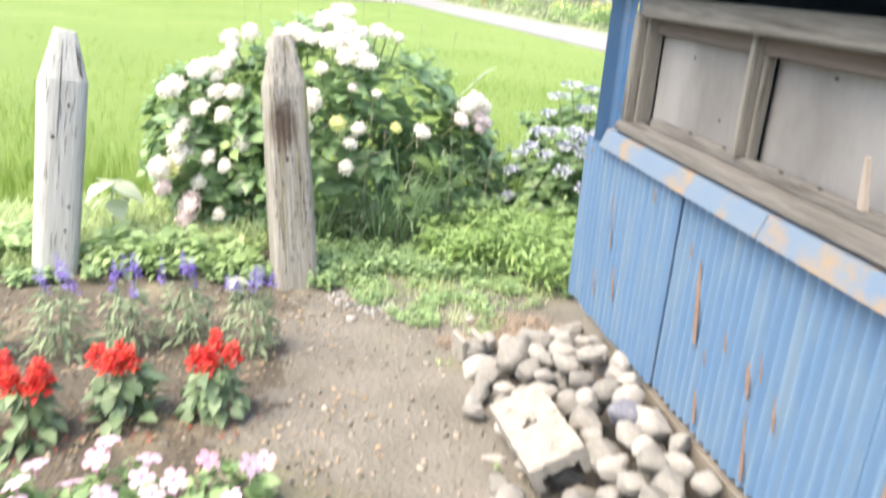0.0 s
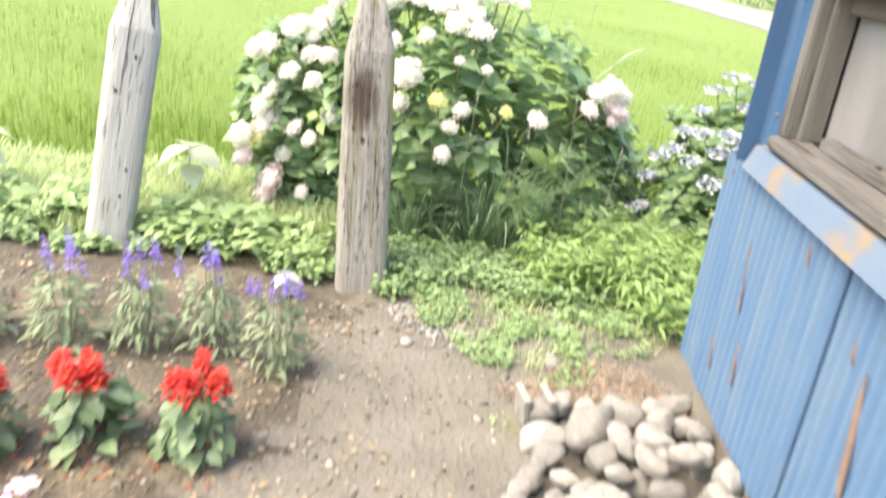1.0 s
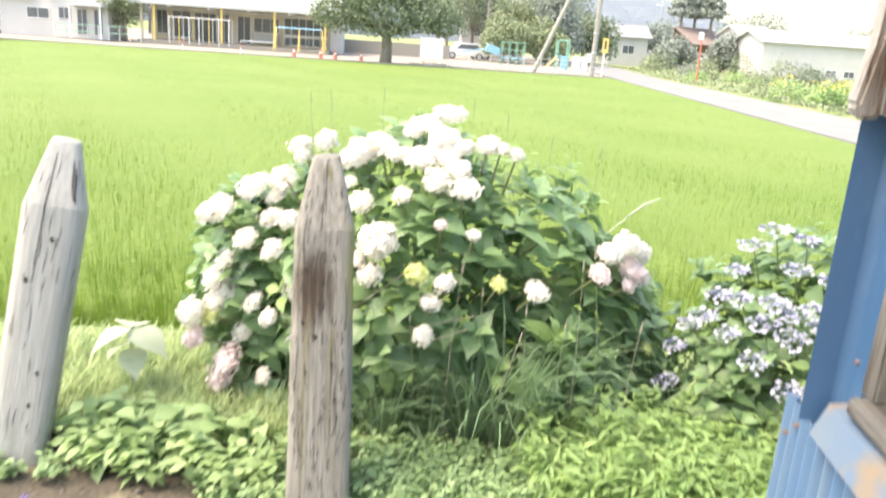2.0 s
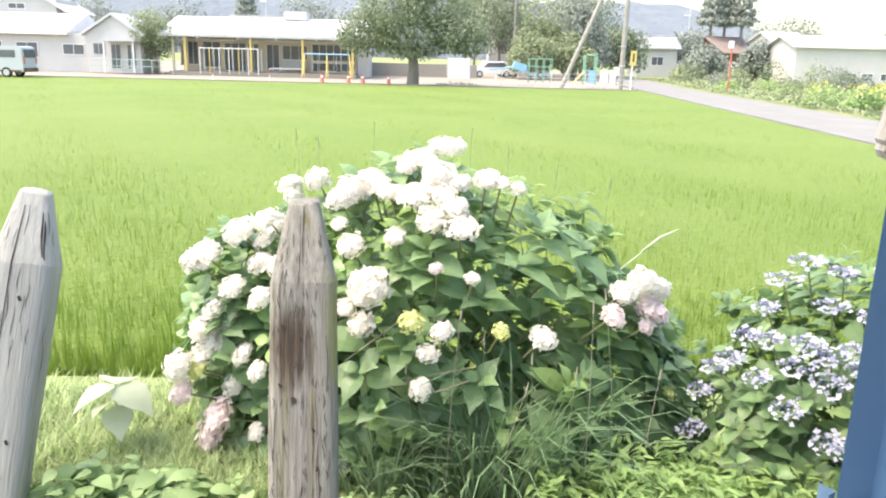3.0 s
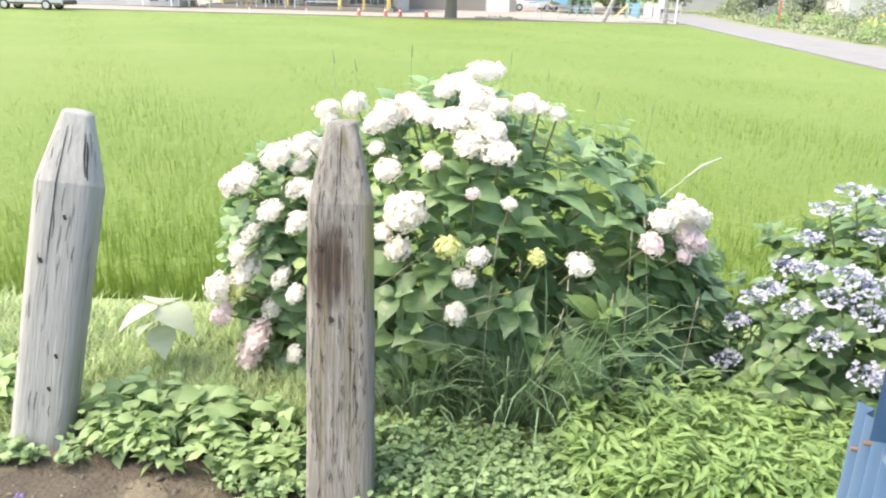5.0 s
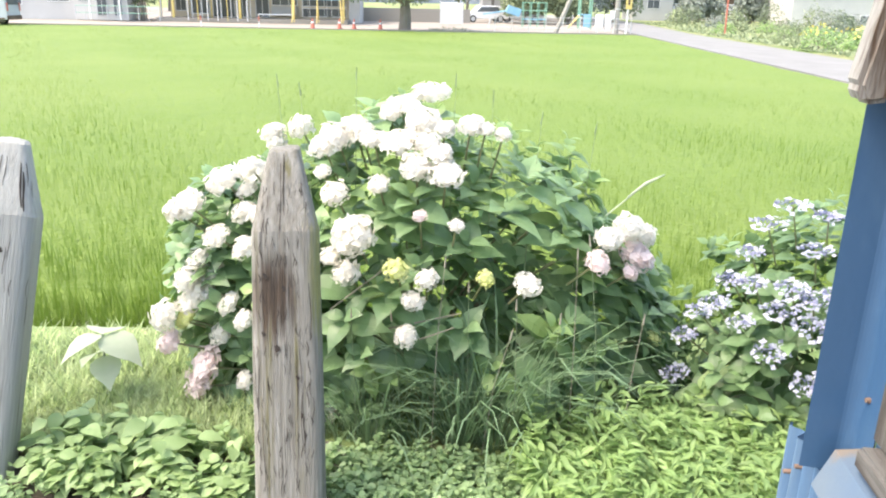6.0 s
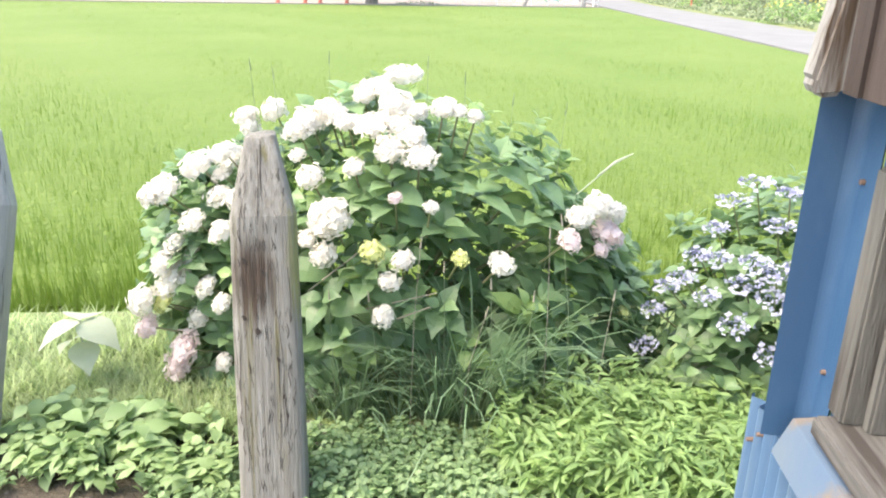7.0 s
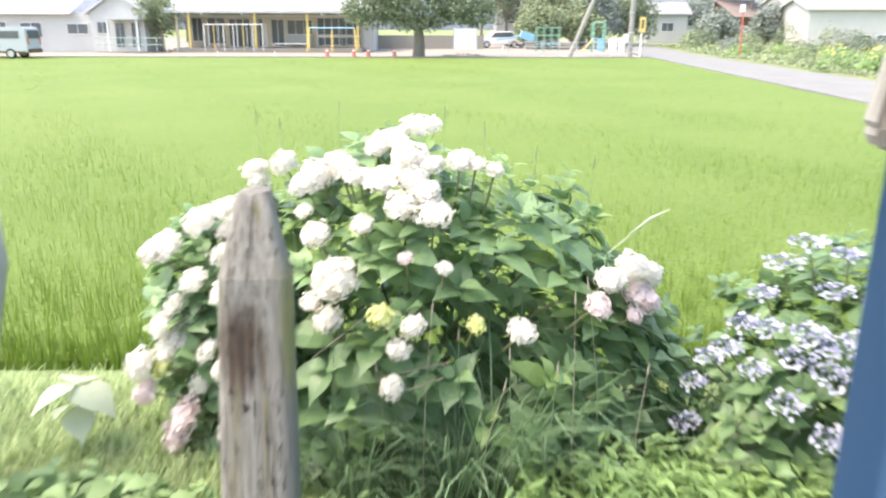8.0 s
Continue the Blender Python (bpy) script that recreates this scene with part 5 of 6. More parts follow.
def make_tree(u, d, z, trunk_h, trunk_r, crown, leaves, size, material, label, seed, name="tree"):
    """crown: ellipsoids (x, y, z, rx, ry, rz)."""
    t = thing(name, label, "tree", at_far(u, d, z))
    rr = random.Random(seed)
    bm = bmesh.new()
    rod((0, 0, -.1), (0.05, 0, trunk_h * .5), trunk_r * 1.25, trunk_r, 10, bm)
    rod((.05, 0, trunk_h * .5), (0, 0, trunk_h), trunk_r, trunk_r * .85, 10, bm)
    for c in crown:
        end = Vector((c[0], c[1], c[2]))
        mid = Vector((c[0] * .4, c[1] * .4, trunk_h + (c[2] - trunk_h) * .45))
        rod((0, 0, trunk_h * .92), mid, trunk_r * .5, trunk_r * .3, 7, bm)
        rod(mid, end, trunk_r * .3, trunk_r * .1, 7, bm)
    part("trunk", bm, BARK, t)
    tot = sum(c[3] * c[4] + c[3] * c[5] for c in crown)
    P, Y, Q = [], [], []
    for c in crown:
        n = int(leaves * (c[3] * c[4] + c[3] * c[5]) / tot)
        v = rng.normal(0, 1, (n, 3))
        v /= np.linalg.norm(v, axis=1)[:, None]
        k = rng.uniform(.55, 1.02, n) * (1 + .22 * np.array([noise.noise(Vector(q) * 3 + Vector((seed, c[0], 0))) for q in v]))
        P.append(v * k[:, None] * np.array(c[3:]) + np.array(c[:3]))
        Y.append(np.arctan2(v[:, 1], v[:, 0]) - np.pi / 2 + rng.normal(0, .9, n))
        Q.append(-.3 - .5 * (1 - v[:, 2]) + rng.normal(0, .5, n))
    P = np.concatenate(P)
    n = len(P)
    strewn("crown", LEAF, P, rotations(np.concatenate(Y), np.concatenate(Q), rng.normal(0, .5, n)), np.stack([size * rng.uniform(.9, 1.6, n), size * rng.uniform(.7, 1.2, n), np.full(n, size)], 1), material, t)
    return t


def blob_crown(w, h, z0, seed, n=9):
    rr = random.Random(seed)
    out = []
    for i in range(n):
        a, q = i * 2.4, math.sqrt((i + .5) / n)
        zz = z0 + h * (.25 + .6 * rr.random() * (1.1 - q * .6))
        out.append((math.cos(a) * q * w * .62, math.sin(a) * q * w * .5, zz, w * rr.uniform(.34, .5), w * rr.uniform(.34, .5), h * rr.uniform(.22, .34)))
    return out


def make_window(parent, x, y, z, w, h, frame_mat=None, panes=2):
    """Set in a wall that faces -y: frame, sill and panes."""
    f = part("window", box((x, y, z), (w, .06, h)), frame_mat or WHITE_PAINT, parent)
    pw = (w - .06) / panes
    for i in range(panes):
        part("pane", box((x - w / 2 + .03 + pw * (i + .5), y - .022, z), (pw - .05, .04, h - .12)), PANE, f)
    return f


def gable(w, d, h, rise, over=.4):
    """Roof solid along x, ridge in the middle of the depth."""
    p = [(-d / 2 - over, h), (0, h + rise), (d / 2 + over, h), (d / 2 + over, h - .12), (0, h + rise - .14), (-d / 2 - over, h - .12)]
    bm = prism(p, w + 2 * over)
    bmesh.ops.rotate(bm, verts=bm.verts[:], matrix=Matrix.Rotation(radians(90), 3, "Z"))
    return bm


def gable_walls(w, d, h, rise):
    bm = prism([(-d / 2, -.3), (d / 2, -.3), (d / 2, h - .1), (0, h + rise - .15), (-d / 2, h - .1)], w)
    bmesh.ops.rotate(bm, verts=bm.verts[:], matrix=Matrix.Rotation(radians(90), 3, "Z"))
    return bm


def make_house(u, d, z, w, dep, h, rise, wall, roof, label, yaw=0, windows=(), name="house", cat="house"):
    t = thing(name, label, cat, at_far(u, d, z, yaw))
    part("wall", gable_walls(w, dep, h, rise), wall, t)
    part("roof", gable(w, dep, h, rise), roof, t)
    part("ridge", rod((-w / 2 - .3, 0, h + rise), (w / 2 + .3, 0, h + rise), .1), roof, t)
    for x, zz, ww, hh in windows:
        make_window(t, x, -dep / 2 - .01, zz, ww, hh)
    return t


GZ = -.15                                        # level of the yard


def make_school():
    t = thing("school_hall", "single-storey school hall with white roof and yellow porch posts", "building", at_far(-13.4, 66, GZ))
    W, D, H = 14.6, 7.0, 2.95
    part("wall", box((0, 2.2, H / 2 - .15), (W, 4.6, H + .3)), CREAM_WALL, t, "cream recessed wall")
    part("side_wall", box((W / 2 + .35, .3, 1.35), (.9, 3.2, 2.9)), WHITE_WALL, t, "white end wall", bevel=.02)
    bm = prism([(-3.9, H - .12), (-3.9, H + .05), (1.2, H + 1.55), (4.6, H + .3), (4.6, H + .1), (-3.3, H - .12)], W + 1.4)
    bmesh.ops.rotate(bm, verts=bm.verts[:], matrix=Matrix.Rotation(radians(90), 3, "Z"))
    part("roof", bm, WHITE_METAL, t, "broad white sheet roof")
    part("fascia", box((0, -3.92, H - .05), (W + 1.4, .06, .2)), GALV, t)
    part("roof_box", box((1.9, 1.2, H + 1.75), (1.9, 1.6, .7)), WHITE_METAL, t, bevel=.03)
    part("porch_floor", box((0, -2, .02), (W, 3.6, .3)), CONCRETE, t)
    for x in (-7.0, -6.05, -.95, 3.1, 7.0):
        part("porch_post", box((x, -3.5, 1.4), (.17, .17, 3.0)), YELLOW, t, "yellow painted post")
    for x, w, z, h in ((-6.45, .9, 1.55, 1.9), (-4.9, 1.5, 1.45, 2.1), (-3.0, 1.8, 1.3, 2.3), (-1.5, .9, 1.3, 2.3), (1.9, 2.1, 1.75, 1.2), (5.1, 3.6, 1.8, 1.4), (5.1, 3.6, .65, .7), (.1, 1.1, 1.3, 2.2)):
        make_window(t, x, -.12, z, w, h, panes=max(2, int(w / .6)))
    part("lintel", box((0, -.14, 2.62), (W, .1, .16)), WHITE_PAINT, t)
    for x in (-5.0, -1.9, 1.1, 4.2):
        part("rafter", box((x, -2.0, 2.72), (.09, 3.6, .14)), WHITE_PAINT, t)
    part("shoe_rack", box((1.9, -.4, .75), (2.0, .35, .7)), WHITE_WALL, t, "pale shoe rack under the window", bevel=.02)
    part("downpipe", rod((-6.9, -3.75, 0), (-6.9, -3.75, H - .2), .05), GALV, t)
    part("bench", box((1.7, -2.8, .5), (2.6, .5, .08)), WHITE_PAINT, t)


def make_white_building():
    t = thing("white_annex", "low white rendered building with pale metal roof", "building", at_far(-33.5, 63, GZ))
    part("wall", box((-3, 2.5, 1.35), (22, 6, 3.0)), WHITE_WALL, t)
    bm = prism([(-1.0, 2.72), (-1.0, 2.86), (3.0, 4.4), (6.2, 3.1), (6.2, 2.9)], 17.6)
    bmesh.ops.rotate(bm, verts=bm.verts[:], matrix=Matrix.Rotation(radians(90), 3, "Z"))
    ob = part("roof", bm, WHITE_METAL, t, "pale metal roof")
    ob.location = (-3.6, 0, 0)
    part("gutter", rod((-12, -1.05, 2.72), (5.2, -1.05, 2.72), .07), GALV, t)
    bm = prism([(-2.05, 0), (2.05, 0), (2.05, 2.9), (0, 4.25), (-2.05, 2.9)], 4.2)
    ob = part("gable_wing", bm, WHITE_WALL, t, "white gable end")
    ob.location = (8.75, 1.0, -.1)
    bm = prism([(-2.4, 2.75), (0, 4.3), (2.4, 2.75), (2.4, 2.95), (0, 4.5), (-2.4, 2.95)], 4.8)
    ob = part("gable_roof", bm, WHITE_METAL, t)
    ob.location = (8.75, 1.0, -.1)
    part("upper_storey", box((-2, 6, 3.9), (8.5, 4, 3.4)), WHITE_WALL, t)
    bm = prism([(-6.9, 5.4), (-3.0, 6.0), (2.0, 6.0), (4.6, 4.5), (4.2, 4.5), (1.9, 5.85), (-3, 5.85), (-6.9, 5.2)], 5)
    ob = part("upper_roof", bm, WHITE_METAL, t)
    ob.location = (-1, 6, 0)
    for x, z, w, h in ((5.4, 1.6, 1.7, .85), (1.8, 1.5, 1.7, 1.2), (-.6, 1.75, 1.0, .8), (-3.2, 1.6, 1.6, 1.0), (-7, 1.6, 1.6, 1.0)):
        make_window(t, x, -.53, z, w, h)
    for x, z, w, h in ((7.6, 1.7, .9, .9), (8.9, 1.15, .8, 1.9), (10.1, 1.15, .7, 1.9)):
        make_window(t, x, -1.12, z, w, h, GALV)
    make_window(t, -1, 3.98, 4.95, 1.4, .5)
    make_window(t, -4.4, 3.98, 4.4, .8, .6)
    part("porch_roof", box((9.6, -1.8, 2.35), (2.6, 1.6, .12)), WHITE_METAL, t)
    for x in (8.5, 10.7):
        part("porch_post", box((x, -2.4, 1.15), (.1, .1, 2.4)), WHITE_PAINT, t)


def make_van(u, d, z, yaw):
    v = thing("van", "silver-blue one-box van with dark windows parked by the field", "van", at_far(u, d, z, yaw))
    L, W = 4.85, 1.7
    prof = [(-2.38, .32), (-2.42, .75), (-2.3, 1.05), (-1.62, 1.82), (-1.3, 1.93), (2.2, 1.96), (2.36, 1.85), (2.42, 1.1), (2.42, .35)]
    part("body", prism(prof, W), VAN_PAINT, v, bevel=.05, smooth=False)
    for y in (-W / 2 - .004, W / 2 + .004):
        part("side_window", box((.68, y, 1.48), (2.5, .02, .46)), PANE, v)
        bm = prism([(-1.85, 1.28), (-1.5, 1.7), (-.72, 1.7), (-.72, 1.28)], .02)
        ob = part("door_window", bm, PANE, v)
        ob.location = (0, y, 0)
        part("sill_trim", box((0, y, .42), (4.5, .03, .1)), TIMBER_DARK, v)
        part("door_handle", box((-.55, y * 1.01, 1.05), (.18, .03, .05)), GALV, v)
        part("door_seam", box((-.64, y, 1.05), (.012, .012, 1.25)), TYRE, v)
        part("door_seam", box((.62, y, 1.0), (.012, .012, 1.1)), TYRE, v)
    part("rear_window", box((2.42, 0, 1.5), (.04, 1.35, .5), Matrix.Rotation(radians(-5), 4, "Y")), PANE, v)
    part("windscreen", box((-1.95, 0, 1.46), (.04, 1.45, .82), Matrix.Rotation(radians(41.5), 4, "Y")), PANE, v)
    part("bumper", box((2.43, 0, .48), (.14, W * .98, .26)), TIMBER_DARK, v, bevel=.03)
    part("bumper", box((-2.43, 0, .48), (.14, W * .98, .3)), VAN_PAINT, v, bevel=.03)
    for y in (-.76, .76):
        part("tail_light", box((2.43, y, 1.12), (.06, .13, .5)), RED_PAINT, v, "red tail light", bevel=.01)
        part("headlight", box((-2.38, y * .9, .9), (.1, .32, .2)), WHITE_PAINT, v, "clear headlight", bevel=.02)
        part("mirror", box((-1.75, y * 1.25, 1.3), (.1, .16, .24)), VAN_PAINT, v, bevel=.02)
    for x in (-1.45, 1.28):
        for y in (-.78, .78):
            w = part("wheel", rod((x, y - .1, .32), (x, y + .1, .32), .32, seg=24), TYRE, v, "black tyre", bevel=.02)
            part("rim", rod((x, y - .108, .32), (x, y + .108, .32), .2, seg=20), GALV, w, "steel rim")


def make_car(u, d, z, yaw, material, label):
    v = thing("car", label, "car", at_far(u, d, z, yaw))
    part("body", prism([(-2, .3), (-2.05, .7), (-1.1, .85), (-.6, 1.4), (1.1, 1.42), (1.75, .92), (2.05, .85), (2.05, .3)], 1.65), material, v, bevel=.06)
    for y in (-.83, .83):
        ob = part("side_window", prism([(-.92, .9), (-.52, 1.3), (1.0, 1.32), (1.4, .92)], .02), PANE, v)
        ob.location = (0, y, 0)
    for x in (-1.25, 1.25):
        for y in (-.75, .75):
            w = part("wheel", rod((x, y - .1, .3), (x, y + .1, .3), .3, seg=20), TYRE, v, "black tyre")
            part("rim", rod((x, y - .106, .3), (x, y + .106, .3), .19, seg=16), GALV, w)


make_school()
make_white_building()
make_van(-28.5, 51.6, -.35, 0)
make_car(5.2, 72, GZ, 10, WHITE_PAINT, "white car parked under the trees")
make_car(8.6, 73, GZ, -8, VAN_PAINT, "pale grey car parked under the trees")

make_tree(-1.45, 54.3, -.35, 2.0, .36, [(0, 0, 3.6, 3.4, 3.0, 1.9), (-3.0, .2, 3.5, 2.2, 2, 1.6), (2.9, -.2, 3.6, 2.3, 2, 1.5), (-1.3, -1, 5.0, 2.6, 2.4, 1.7), (1.6, .8, 5.2, 2.6, 2.4, 1.7), (0, 0, 6.4, 2.4, 2.2, 1.4), (3.9, 0, 2.9, 1.4, 1.3, .9), (-4.0, 0, 3.2, 1.3, 1.2, 1.0)],
          15000, .19, TREE_LEAF, "broad dark-green tree at the yard's edge", 3)
make_tree(-22, 63, GZ, 1.4, .14, blob_crown(2.2, 4.6, 1.0, 4, 8), 3600, .17, TREE_LIGHT, "small light-green tree between the school buildings", 4)
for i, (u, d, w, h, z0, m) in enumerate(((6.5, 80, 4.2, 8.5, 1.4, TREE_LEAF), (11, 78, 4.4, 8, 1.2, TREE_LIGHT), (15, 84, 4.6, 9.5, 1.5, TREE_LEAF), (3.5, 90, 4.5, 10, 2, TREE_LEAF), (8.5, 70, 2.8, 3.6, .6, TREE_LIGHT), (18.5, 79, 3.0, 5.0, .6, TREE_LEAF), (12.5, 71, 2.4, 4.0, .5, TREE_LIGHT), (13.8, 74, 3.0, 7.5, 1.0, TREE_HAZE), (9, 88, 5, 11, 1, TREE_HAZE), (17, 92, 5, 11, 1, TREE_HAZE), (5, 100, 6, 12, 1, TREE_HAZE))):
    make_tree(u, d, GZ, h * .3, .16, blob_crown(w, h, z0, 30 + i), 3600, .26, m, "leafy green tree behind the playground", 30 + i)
# the farther trees wear the leaf colour with haze mixed in
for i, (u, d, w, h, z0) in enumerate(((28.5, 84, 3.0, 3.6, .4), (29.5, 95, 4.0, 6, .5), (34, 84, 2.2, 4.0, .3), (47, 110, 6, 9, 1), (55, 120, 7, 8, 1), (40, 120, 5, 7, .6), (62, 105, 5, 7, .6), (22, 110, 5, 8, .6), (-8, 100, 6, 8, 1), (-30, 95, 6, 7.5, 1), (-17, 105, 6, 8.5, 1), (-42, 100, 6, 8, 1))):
    make_tree(u, d, GZ, h * .3, .16, blob_crown(w, h, z0, 60 + i), 2600, .34, TREE_HAZE, "leafy tree in the village, paled by distance haze", 60 + i)
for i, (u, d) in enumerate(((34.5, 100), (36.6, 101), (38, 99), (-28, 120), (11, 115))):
    make_tree(u, d, GZ, 6.5, .2, [(0, 0, 7 + k * 1.1, 1.9 - k * .25, 1.8 - k * .25, .7) for k in range(5)], 1100, .4, TREE_HAZE, "tall pine in the village, paled by distance haze", 90 + i, "pine_tree")


def shrub(u, d, z, w, h, material, label, seed, n=420, size=.16, name="shrub"):
    t = thing(name, label, "shrub", at_far(u, d, z))
    part("stem", rod((0, 0, 0), (0, 0, h * .5), .04, .02, 6), BARK, t)
    dome_leaves("foliage", t, (0, 0, h * .3), (w, w * .8, h * .75), n, size, material, -.3, (.5, 1.0), lumpy=.35)
    return t


rr = random.Random(77)
for i in range(26):
    d = rr.uniform(29, 66)
    u = road_left(d) + 4.9 + rr.uniform(.3, 14) * (d / 50)
    shrub(u, d, -.3, rr.uniform(.5, 1.3), rr.uniform(.4, 1.1), rr.choice((WEED, TREE_LIGHT, WEED_LOW)), "green garden shrub in the plots beside the road", i)
for i, (u, d) in enumerate(((19.2, 35), (20.6, 35.5), (22, 35), (23.5, 36), (18.4, 37), (21.5, 37))):
    t = shrub(u, d, -.3, 1.0, 1.1, WEED, "yellow-flowering plants in a plot beside the road", 200 + i, name="flowering_shrub")
    n = 46
    a = rng.uniform(0, 6.28, n)
    q = np.sqrt(rng.uniform(0, 1, n))
    strewn("flowers", LEAF, np.stack([q * np.cos(a), q * .8 * np.sin(a), 1.15 - .45 * q * q + rng.uniform(-.1, .1, n)], 1), rotations(a, rng.uniform(0, 1, n), a), np.full(n, .13), YELLOW_FLOWER, t, "yellow flowers", kind="stuff")


for i, (u, d, w, h) in enumerate(((33.5, 78, 1.3, 2.6), (35, 72, 1.2, 2.2), (30.5, 60, 1.2, 1.9), (32.5, 62, 1.0, 1.5), (27, 70, 1.5, 1.6), (24, 66, 1.2, 1.2), (29, 76, 1.4, 1.5), (38, 74, 1.3, 1.6), (36, 66, 1.2, 1.3), (25.5, 78, 1.6, 2.0), (22.5, 72, 1.2, 1.6), (40, 76, 1.4, 1.4), (26.5, 58, 1.0, 1.0), (23.3, 60, .9, .8))):
    shrub(u, d, GZ - .1, w, h, (TREE_LEAF, TREE_LIGHT, TREE_HAZE)[i % 3], "leafy garden shrub among the village plots", 300 + i, 700, .2)


def plot_greens():
    n = 9000
    d = rng.uniform(27, 75, n)
    u = ROAD_U + .075 * d + 4.6 + rng.uniform(0, 1, n) ** 1.4 * 26
    ob = strewn("plot_greens", LEAF, np.stack([u, d, np.full(n, -.25) + .2 * np.clip((d - 55) / 20, 0, 1)], 1), rotations(rng.uniform(0, 6.28, n), rng.uniform(.2, 1.2, n), rng.normal(0, .4, n)),
                rng.uniform(.12, .32, n), TREE_LIGHT, label="mixed green crops and weeds in garden plots", category="crops", kind="stuff")
    ob.matrix_world = FAR


plot_greens()

make_house(25.2, 92, GZ, 4.4, 5, 3.2, 1.4, WHITE_WALL, TILE_GREY, "white house with grey tiled roof", 0, ((0, 1.8, 1.4, 1.0),))
make_house(8.2, 92, GZ, 4.0, 5, 4.2, 1.3, WHITE_WALL, TILE_GREY, "white house with grey tiled roof", 0, ((0, 2.6, 1.4, 1.0),))
make_house(36.3, 100, GZ, 5.6, 6, 3.0, 1.9, TIMBER_DARK, TILE_BROWN, "dark timber farmhouse with brown tiled roof", 25, ((-1, 1.4, 1.4, 1.0),))
make_house(41.5, 96, GZ, 4.4, 5, 4.3, 1.2, WHITE_WALL, WHITE_METAL, "white two-storey house with pale roof", 10, ((0, 3.0, 1.4, .8),))
make_house(43.2, 80, GZ, 16, 8, 3.5, 1.1, WHITE_WALL, WHITE_METAL, "white metal-clad warehouse with pale roof", -4, tuple((x, .8, 1.1, .7) for x in (-2.6, -1.0, .8, 2.4, 4.0)), "warehouse", "warehouse")
make_house(-18, 84, GZ, 6, 5, 4.3, 1.0, CREAM_WALL, TILE_GREY, "cream house with grey roof behind the school", 0, ((0, 3.4, 1.2, .8),))


def make_hoop_frame():
    t = thing("greenhouse_frame", "bare steel hoops of a greenhouse without its cover", "greenhouse", at_far(31.2, 90, GZ, 0))
    for i in range(15):
        x = -3.6 + i * .52
        bm = bmesh.new()
        pts = [Vector((x, 2.2 * math.cos(a), 1.9 * math.sin(a) ** .8)) for a in np.linspace(0.001, math.pi - .001, 13)]
        for a, b in zip(pts, pts[1:]):
            rod(a, b, .035, seg=5, bm=bm)
        part("hoop", bm, GALV, t)
    for y, z in ((0, 1.9), (-1.55, 1.36), (1.55, 1.36)):
        part("rail", rod((-3.6, y, z), (3.7, y, z), .03, seg=6), GALV, t)


make_hoop_frame()


def make_poles():
    p = thing("utility_pole", "grey concrete utility pole at the yard's corner", "pole", at_far(12.95, 54.6, -.35))
    part("shaft", rod((0, 0, -.2), (.12, 0, 9), .19, .14, 14), POLE, p)
    for z in (1.6, 2.9):
        part("band", rod((.02, 0, z), (.022, 0, z + .08), .195, seg=14), GALV, p)
    part("junction_box", box((-.3, -.05, 1.25), (.3, .25, .6)), WHITE_PAINT, p, "white junction box", bevel=.02)
    s = thing("stay_pole", "slanting grey wooden pole propped beside the playground", "pole", at_far(8.7, 54.3, -.35))
    part("shaft", rod((0, 0, -.2), (3.6, .3, 8.6), .16, .12, 12), POLE, s)
    p = thing("utility_pole", "slim pale pole beyond the playground", "pole", at_far(7.8, 78, GZ))
    part("shaft", rod((0, 0, 0), (0, 0, 9), .14, .1, 12), POLE, p)
    for u, d in ((-18.8, 90), (-8.9, 96), (30.5, 96)):
        p = thing("lamp_pole", "slender pale street lamp pole", "street lamp", at_far(u, d, GZ))
        part("shaft", rod((0, 0, 0), (0, 0, 8.2), .07, .05, 8), GALV, p)
        part("lamp_head", box((-.3, 0, 7.2), (.8, .2, .12)), WHITE_PAINT, p, bevel=.02)
    s = thing("road_sign", "yellow warning sign on a white post beside the road", "sign", at_far(13.4, 53.6, -.35))
    part("post", rod((0, 0, 0), (.06, 0, 2.6), .05, .05, 10), WHITE_PAINT, s)
    part("sign_board", box((.06, -.06, 2.15), (.42, .03, 1.0)), YELLOW, s, "yellow sign board", bevel=.012)
    part("sign_mark", box((.06, -.08, 2.2), (.14, .008, .55)), TIMBER_DARK, s)
    s = thing("orange_pole", "thin orange marker pole with a pale cap among the plots", "pole", at_far(19.9, 53, -.3))
    part("shaft", rod((0, 0, 0), (-.05, 0, 3.0), .055, .05, 8), RED_PAINT, s)
    part("cap", box((-.1, 0, 3.15), (.35, .1, .5)), WHITE_PAINT, s, bevel=.03)


make_poles()


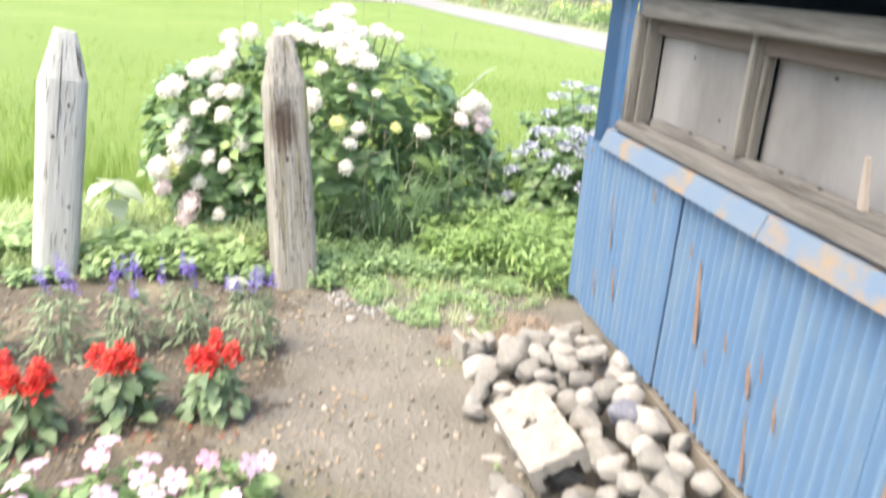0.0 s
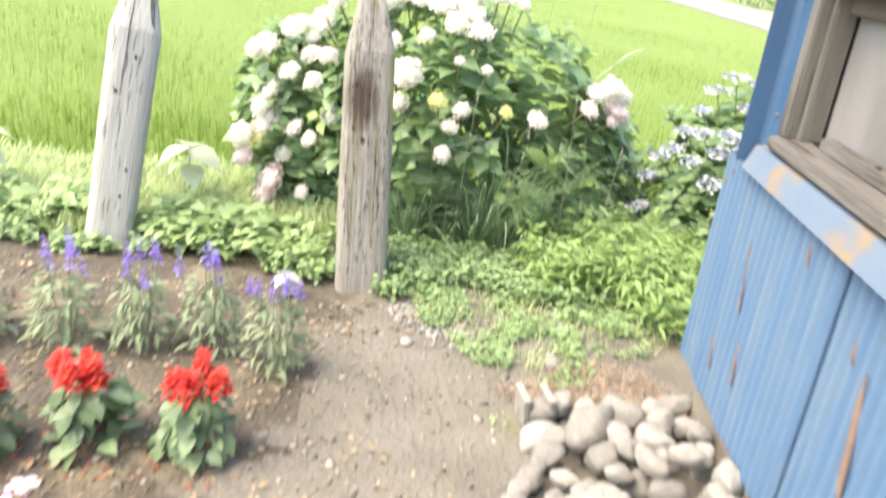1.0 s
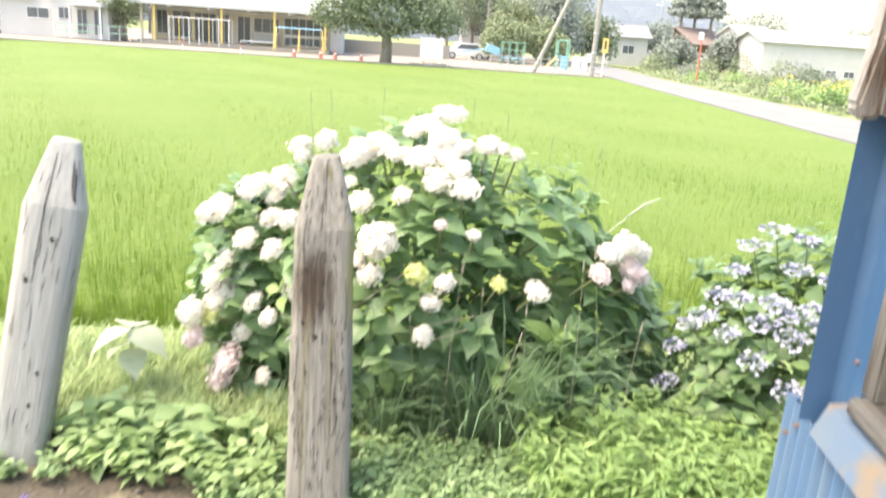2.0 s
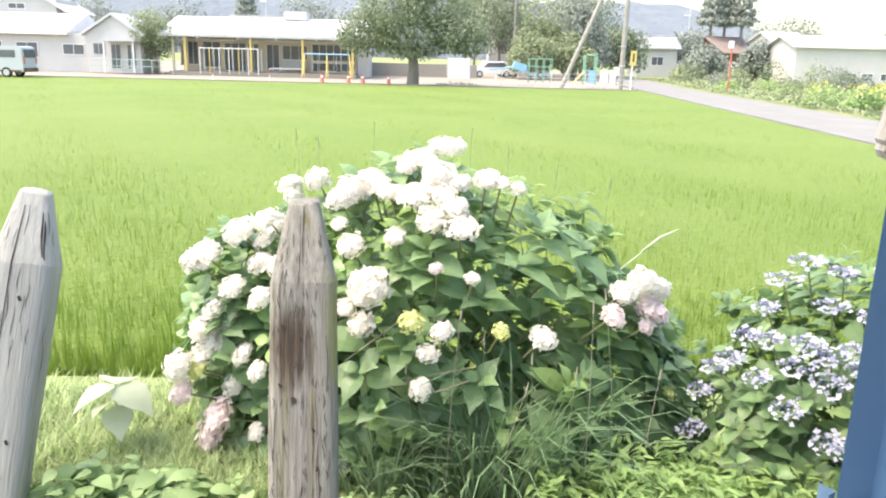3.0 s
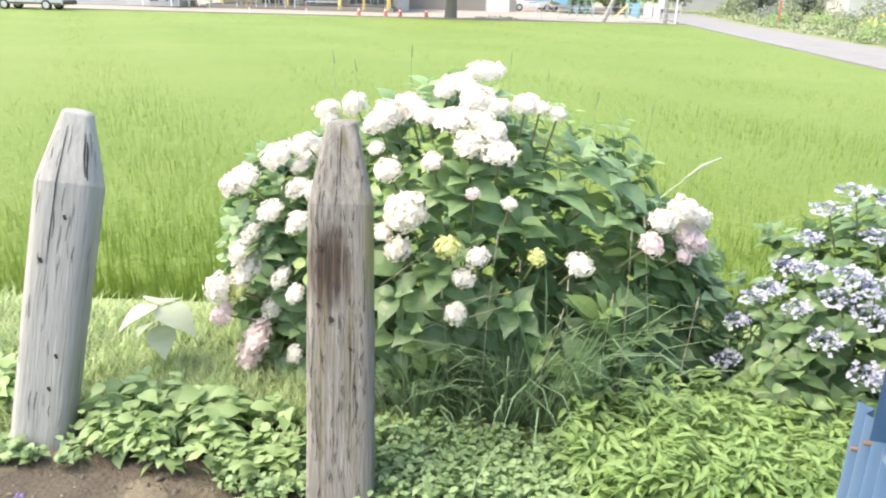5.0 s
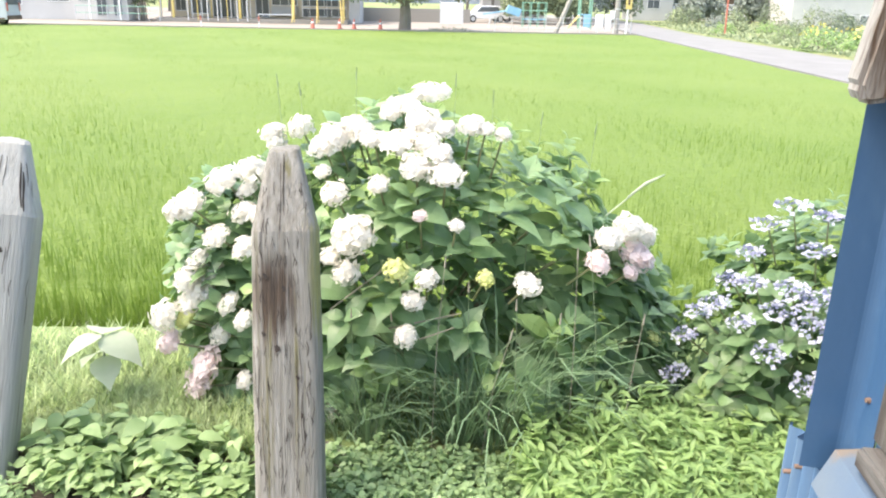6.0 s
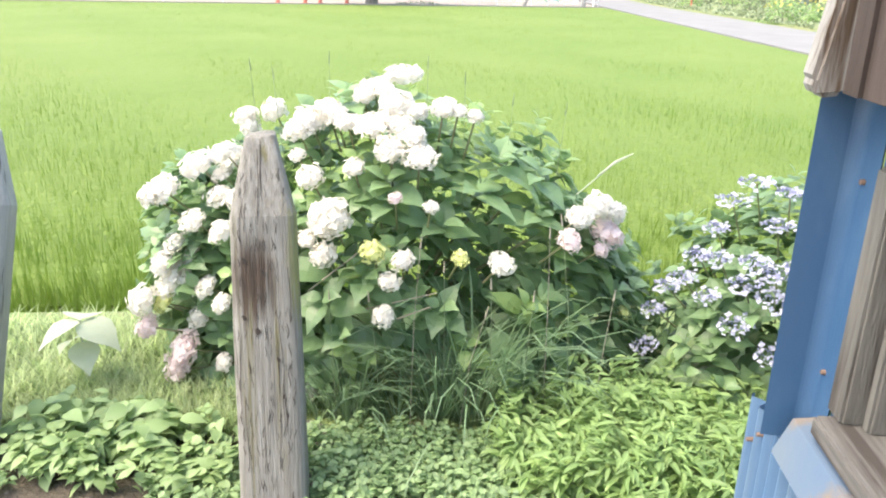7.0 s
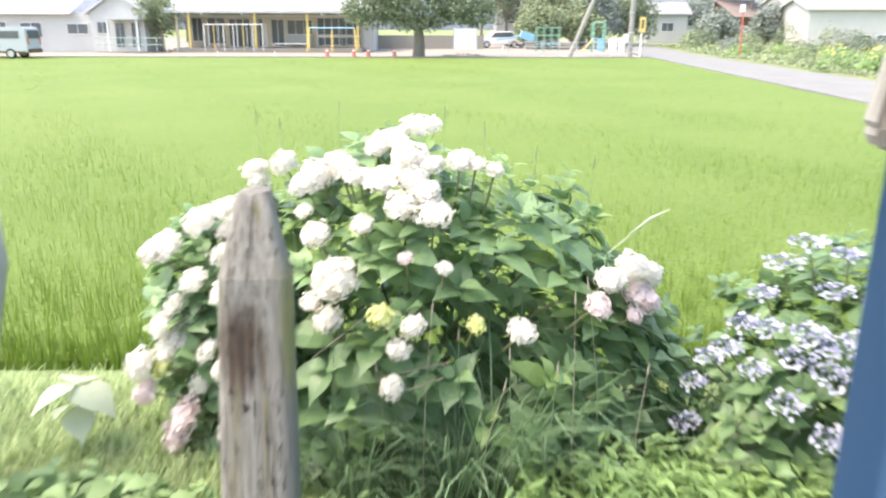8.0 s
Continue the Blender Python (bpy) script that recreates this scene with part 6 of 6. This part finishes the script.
def make_playground():
    g = thing("climbing_bars", "white and yellow tubular climbing bars in the yard", "climbing frame", at_far(-15.9, 62, GZ))
    for i in range(7):
        x = -2.3 + i * .75
        part("bar", rod((x, 0, 0), (x, 0, 1.95), .035, seg=7), YELLOW if i % 3 == 1 else WHITE_PAINT, g)
        part("bar", rod((x, 1.2, 0), (x, 1.2, 1.95), .035, seg=7), YELLOW if i % 3 == 2 else WHITE_PAINT, g)
        part("rung", rod((x, 0, 1.95), (x, 1.2, 1.95), .03, seg=7), WHITE_PAINT, g)
    for y in (0, 1.2):
        part("rail", rod((-2.3, y, 1.95), (2.2, y, 1.95), .035, seg=7), WHITE_PAINT, g)
    s = thing("swing_set", "yellow-legged swing set in the yard", "swing", at_far(-8.2, 61, GZ))
    part("beam", rod((-1.7, 0, 1.7), (1.7, 0, 1.7), .05, seg=8), CYAN_PAINT, s)
    for x in (-1.7, 1.7, 0):
        for y in (-.6, .6):
            part("leg", rod((x * 1.1, y, 0), (x, 0, 1.7), .04, seg=7), YELLOW, s)
    for x in (-.9, .9):
        part("seat", box((x, 0, .45), (.4, .16, .04)), TYRE, s)
        for q in (-.18, .18):
            part("chain", rod((x + q, 0, .45), (x + q, 0, 1.68), .012, seg=5), GALV, s)
    c = thing("jungle_gym", "green and sky-blue jungle gym", "climbing frame", at_far(7.3, 58, GZ))
    for i in range(4):
        for j in range(2):
            part("bar", rod((i * .55 - .3, j * .8, 0), (i * .55 - .3, j * .8, 1.75), .03, seg=6), GREEN_PAINT, c)
    for z in (.6, 1.2, 1.75):
        for j in range(2):
            part("rail", rod((-.35, j * .8, z), (1.4, j * .8, z), .028, seg=6), GREEN_PAINT if z > 1 else CYAN_PAINT, c)
    part("panel", box((-1.0, .3, 1.15), (1.0, .8, .55), Matrix.Rotation(.3, 4, "Y")), CYAN_PAINT, c, "sky-blue panel", bevel=.04)
    part("ladder_rail", rod((-3.2, .2, .9), (-.6, .2, 1.3), .05, seg=6), CYAN_PAINT, c)
    part("leg", rod((-2.8, .2, 0), (-2.6, .2, 1.0), .04, seg=6), WHITE_PAINT, c)
    s = thing("slide_tower", "green play tower with blue and yellow slide", "slide", at_far(11.3, 57, GZ))
    for x in (-.4, .4):
        for y in (0, .7):
            part("post", rod((x, y, 0), (x, y, 2.1), .05, seg=8), GREEN_PAINT, s)
    part("hoop", rod((-.4, 0, 2.1), (.4, 0, 2.1), .05, seg=8), GREEN_PAINT, s)
    part("floor", box((0, .35, 1.0), (.85, .75, .06)), CYAN_PAINT, s)
    part("panel", box((.1, -.03, .6), (.5, .05, .9)), CYAN_PAINT, s, "sky-blue panel")
    part("chute", box((-.75, .3, .55), (1.3, .45, .05), Matrix.Rotation(radians(-48), 4, "Y")), YELLOW, s, "yellow chute")
    for x, z, w, h in ((13.8, .8, .5, .9), (10.9 + 3.5, .7, .4, 1.1)):
        b = thing("utility_box", "white metal utility cabinet beside the pole", "cabinet", at_far(x - 1.6, 56.5, GZ))
        part("body", box((0, 0, z - .2), (w, .4, h)), WHITE_PAINT, b, bevel=.02)
        part("door", box((0, -.21, z - .2), (w * .8, .02, h * .8)), WHITE_PAINT, b)
    b = thing("white_board", "white panel gate standing at the yard's side", "gate", at_far(2.0, 64, GZ))
    part("panel", box((0, 0, .85), (1.75, .08, 1.6)), WHITE_PAINT, b, bevel=.02)
    for x in (-.9, .9):
        part("post", rod((x, 0, 0), (x, 0, 1.75), .05, seg=8), GALV, b)
    w = thing("garden_wall", "low grey concrete wall behind the tree", "wall", at_far(-.8, 68, GZ), kind="")
    part("wall_body", box((0, 0, .55), (9.0, .15, 1.1)), CONCRETE, w)
    # thin wire fence by the corner
    f = thing("wire_fence", "low galvanised pipe fence along the yard", "fence", at_far(0, 53.9, -.35))
    for i in range(9):
        x = 4.6 + i * 1.15
        part("post", rod((x, 0, 0), (x, 0, 1.05), .03, seg=6), GALV, f)
    for z in (.35, .7, 1.02):
        part("rail", rod((4.6, 0, z), (13.8, 0, z), .018, seg=5), GALV, f)
    f = thing("front_fence", "low white pipe fence before the annex", "fence", at_far(0, 58.5, GZ))
    for i in range(9):
        x = -25.2 + i * .75
        part("post", rod((x, 0, 0), (x, 0, 1.0), .03, seg=6), GALV, f)
    for z in (.5, .98):
        part("rail", rod((-25.2, 0, z), (-19.2, 0, z), .025, seg=5), GREEN_PAINT, f)
    for u, d in ((-7.7, 54.6), (-5.9, 54.8), (-4.9, 54.7), (-3.1, 54.4)):
        c = thing("traffic_cone", "small red traffic cone at the field's edge", "cone", at_far(u, d, -.33), "row of cones")
        part("base", box((0, 0, .02), (.38, .38, .04)), RED_PAINT, c, bevel=.01)
        part("cone", rod((0, 0, .04), (0, 0, .68), .15, .03, 14), RED_PAINT, c)
        part("band", rod((0, 0, .36), (0, 0, .46), .098, .08, 14), WHITE_PAINT, c, "white band")
    for u in (-15.2, -11.3):
        c = thing("marker_post", "thin red and white marker post", "post", at_far(u, 54.6, -.33), "marker posts")
        part("pole", rod((0, 0, 0), (0, 0, .85), .03, seg=8), WHITE_PAINT, c)
        part("band", rod((0, 0, .4), (0, 0, .75), .034, seg=8), RED_PAINT, c)
    h = thing("low_hedge", "low strip of ground-cover shrubs beside the tree", "hedge", at_far(1.6, 54.2, -.35))
    dome_leaves("foliage", h, (0, 0, .02), (1.9, .35, .28), 500, .13, TREE_LEAF, 0, (.6, 1), lumpy=.3)


make_playground()
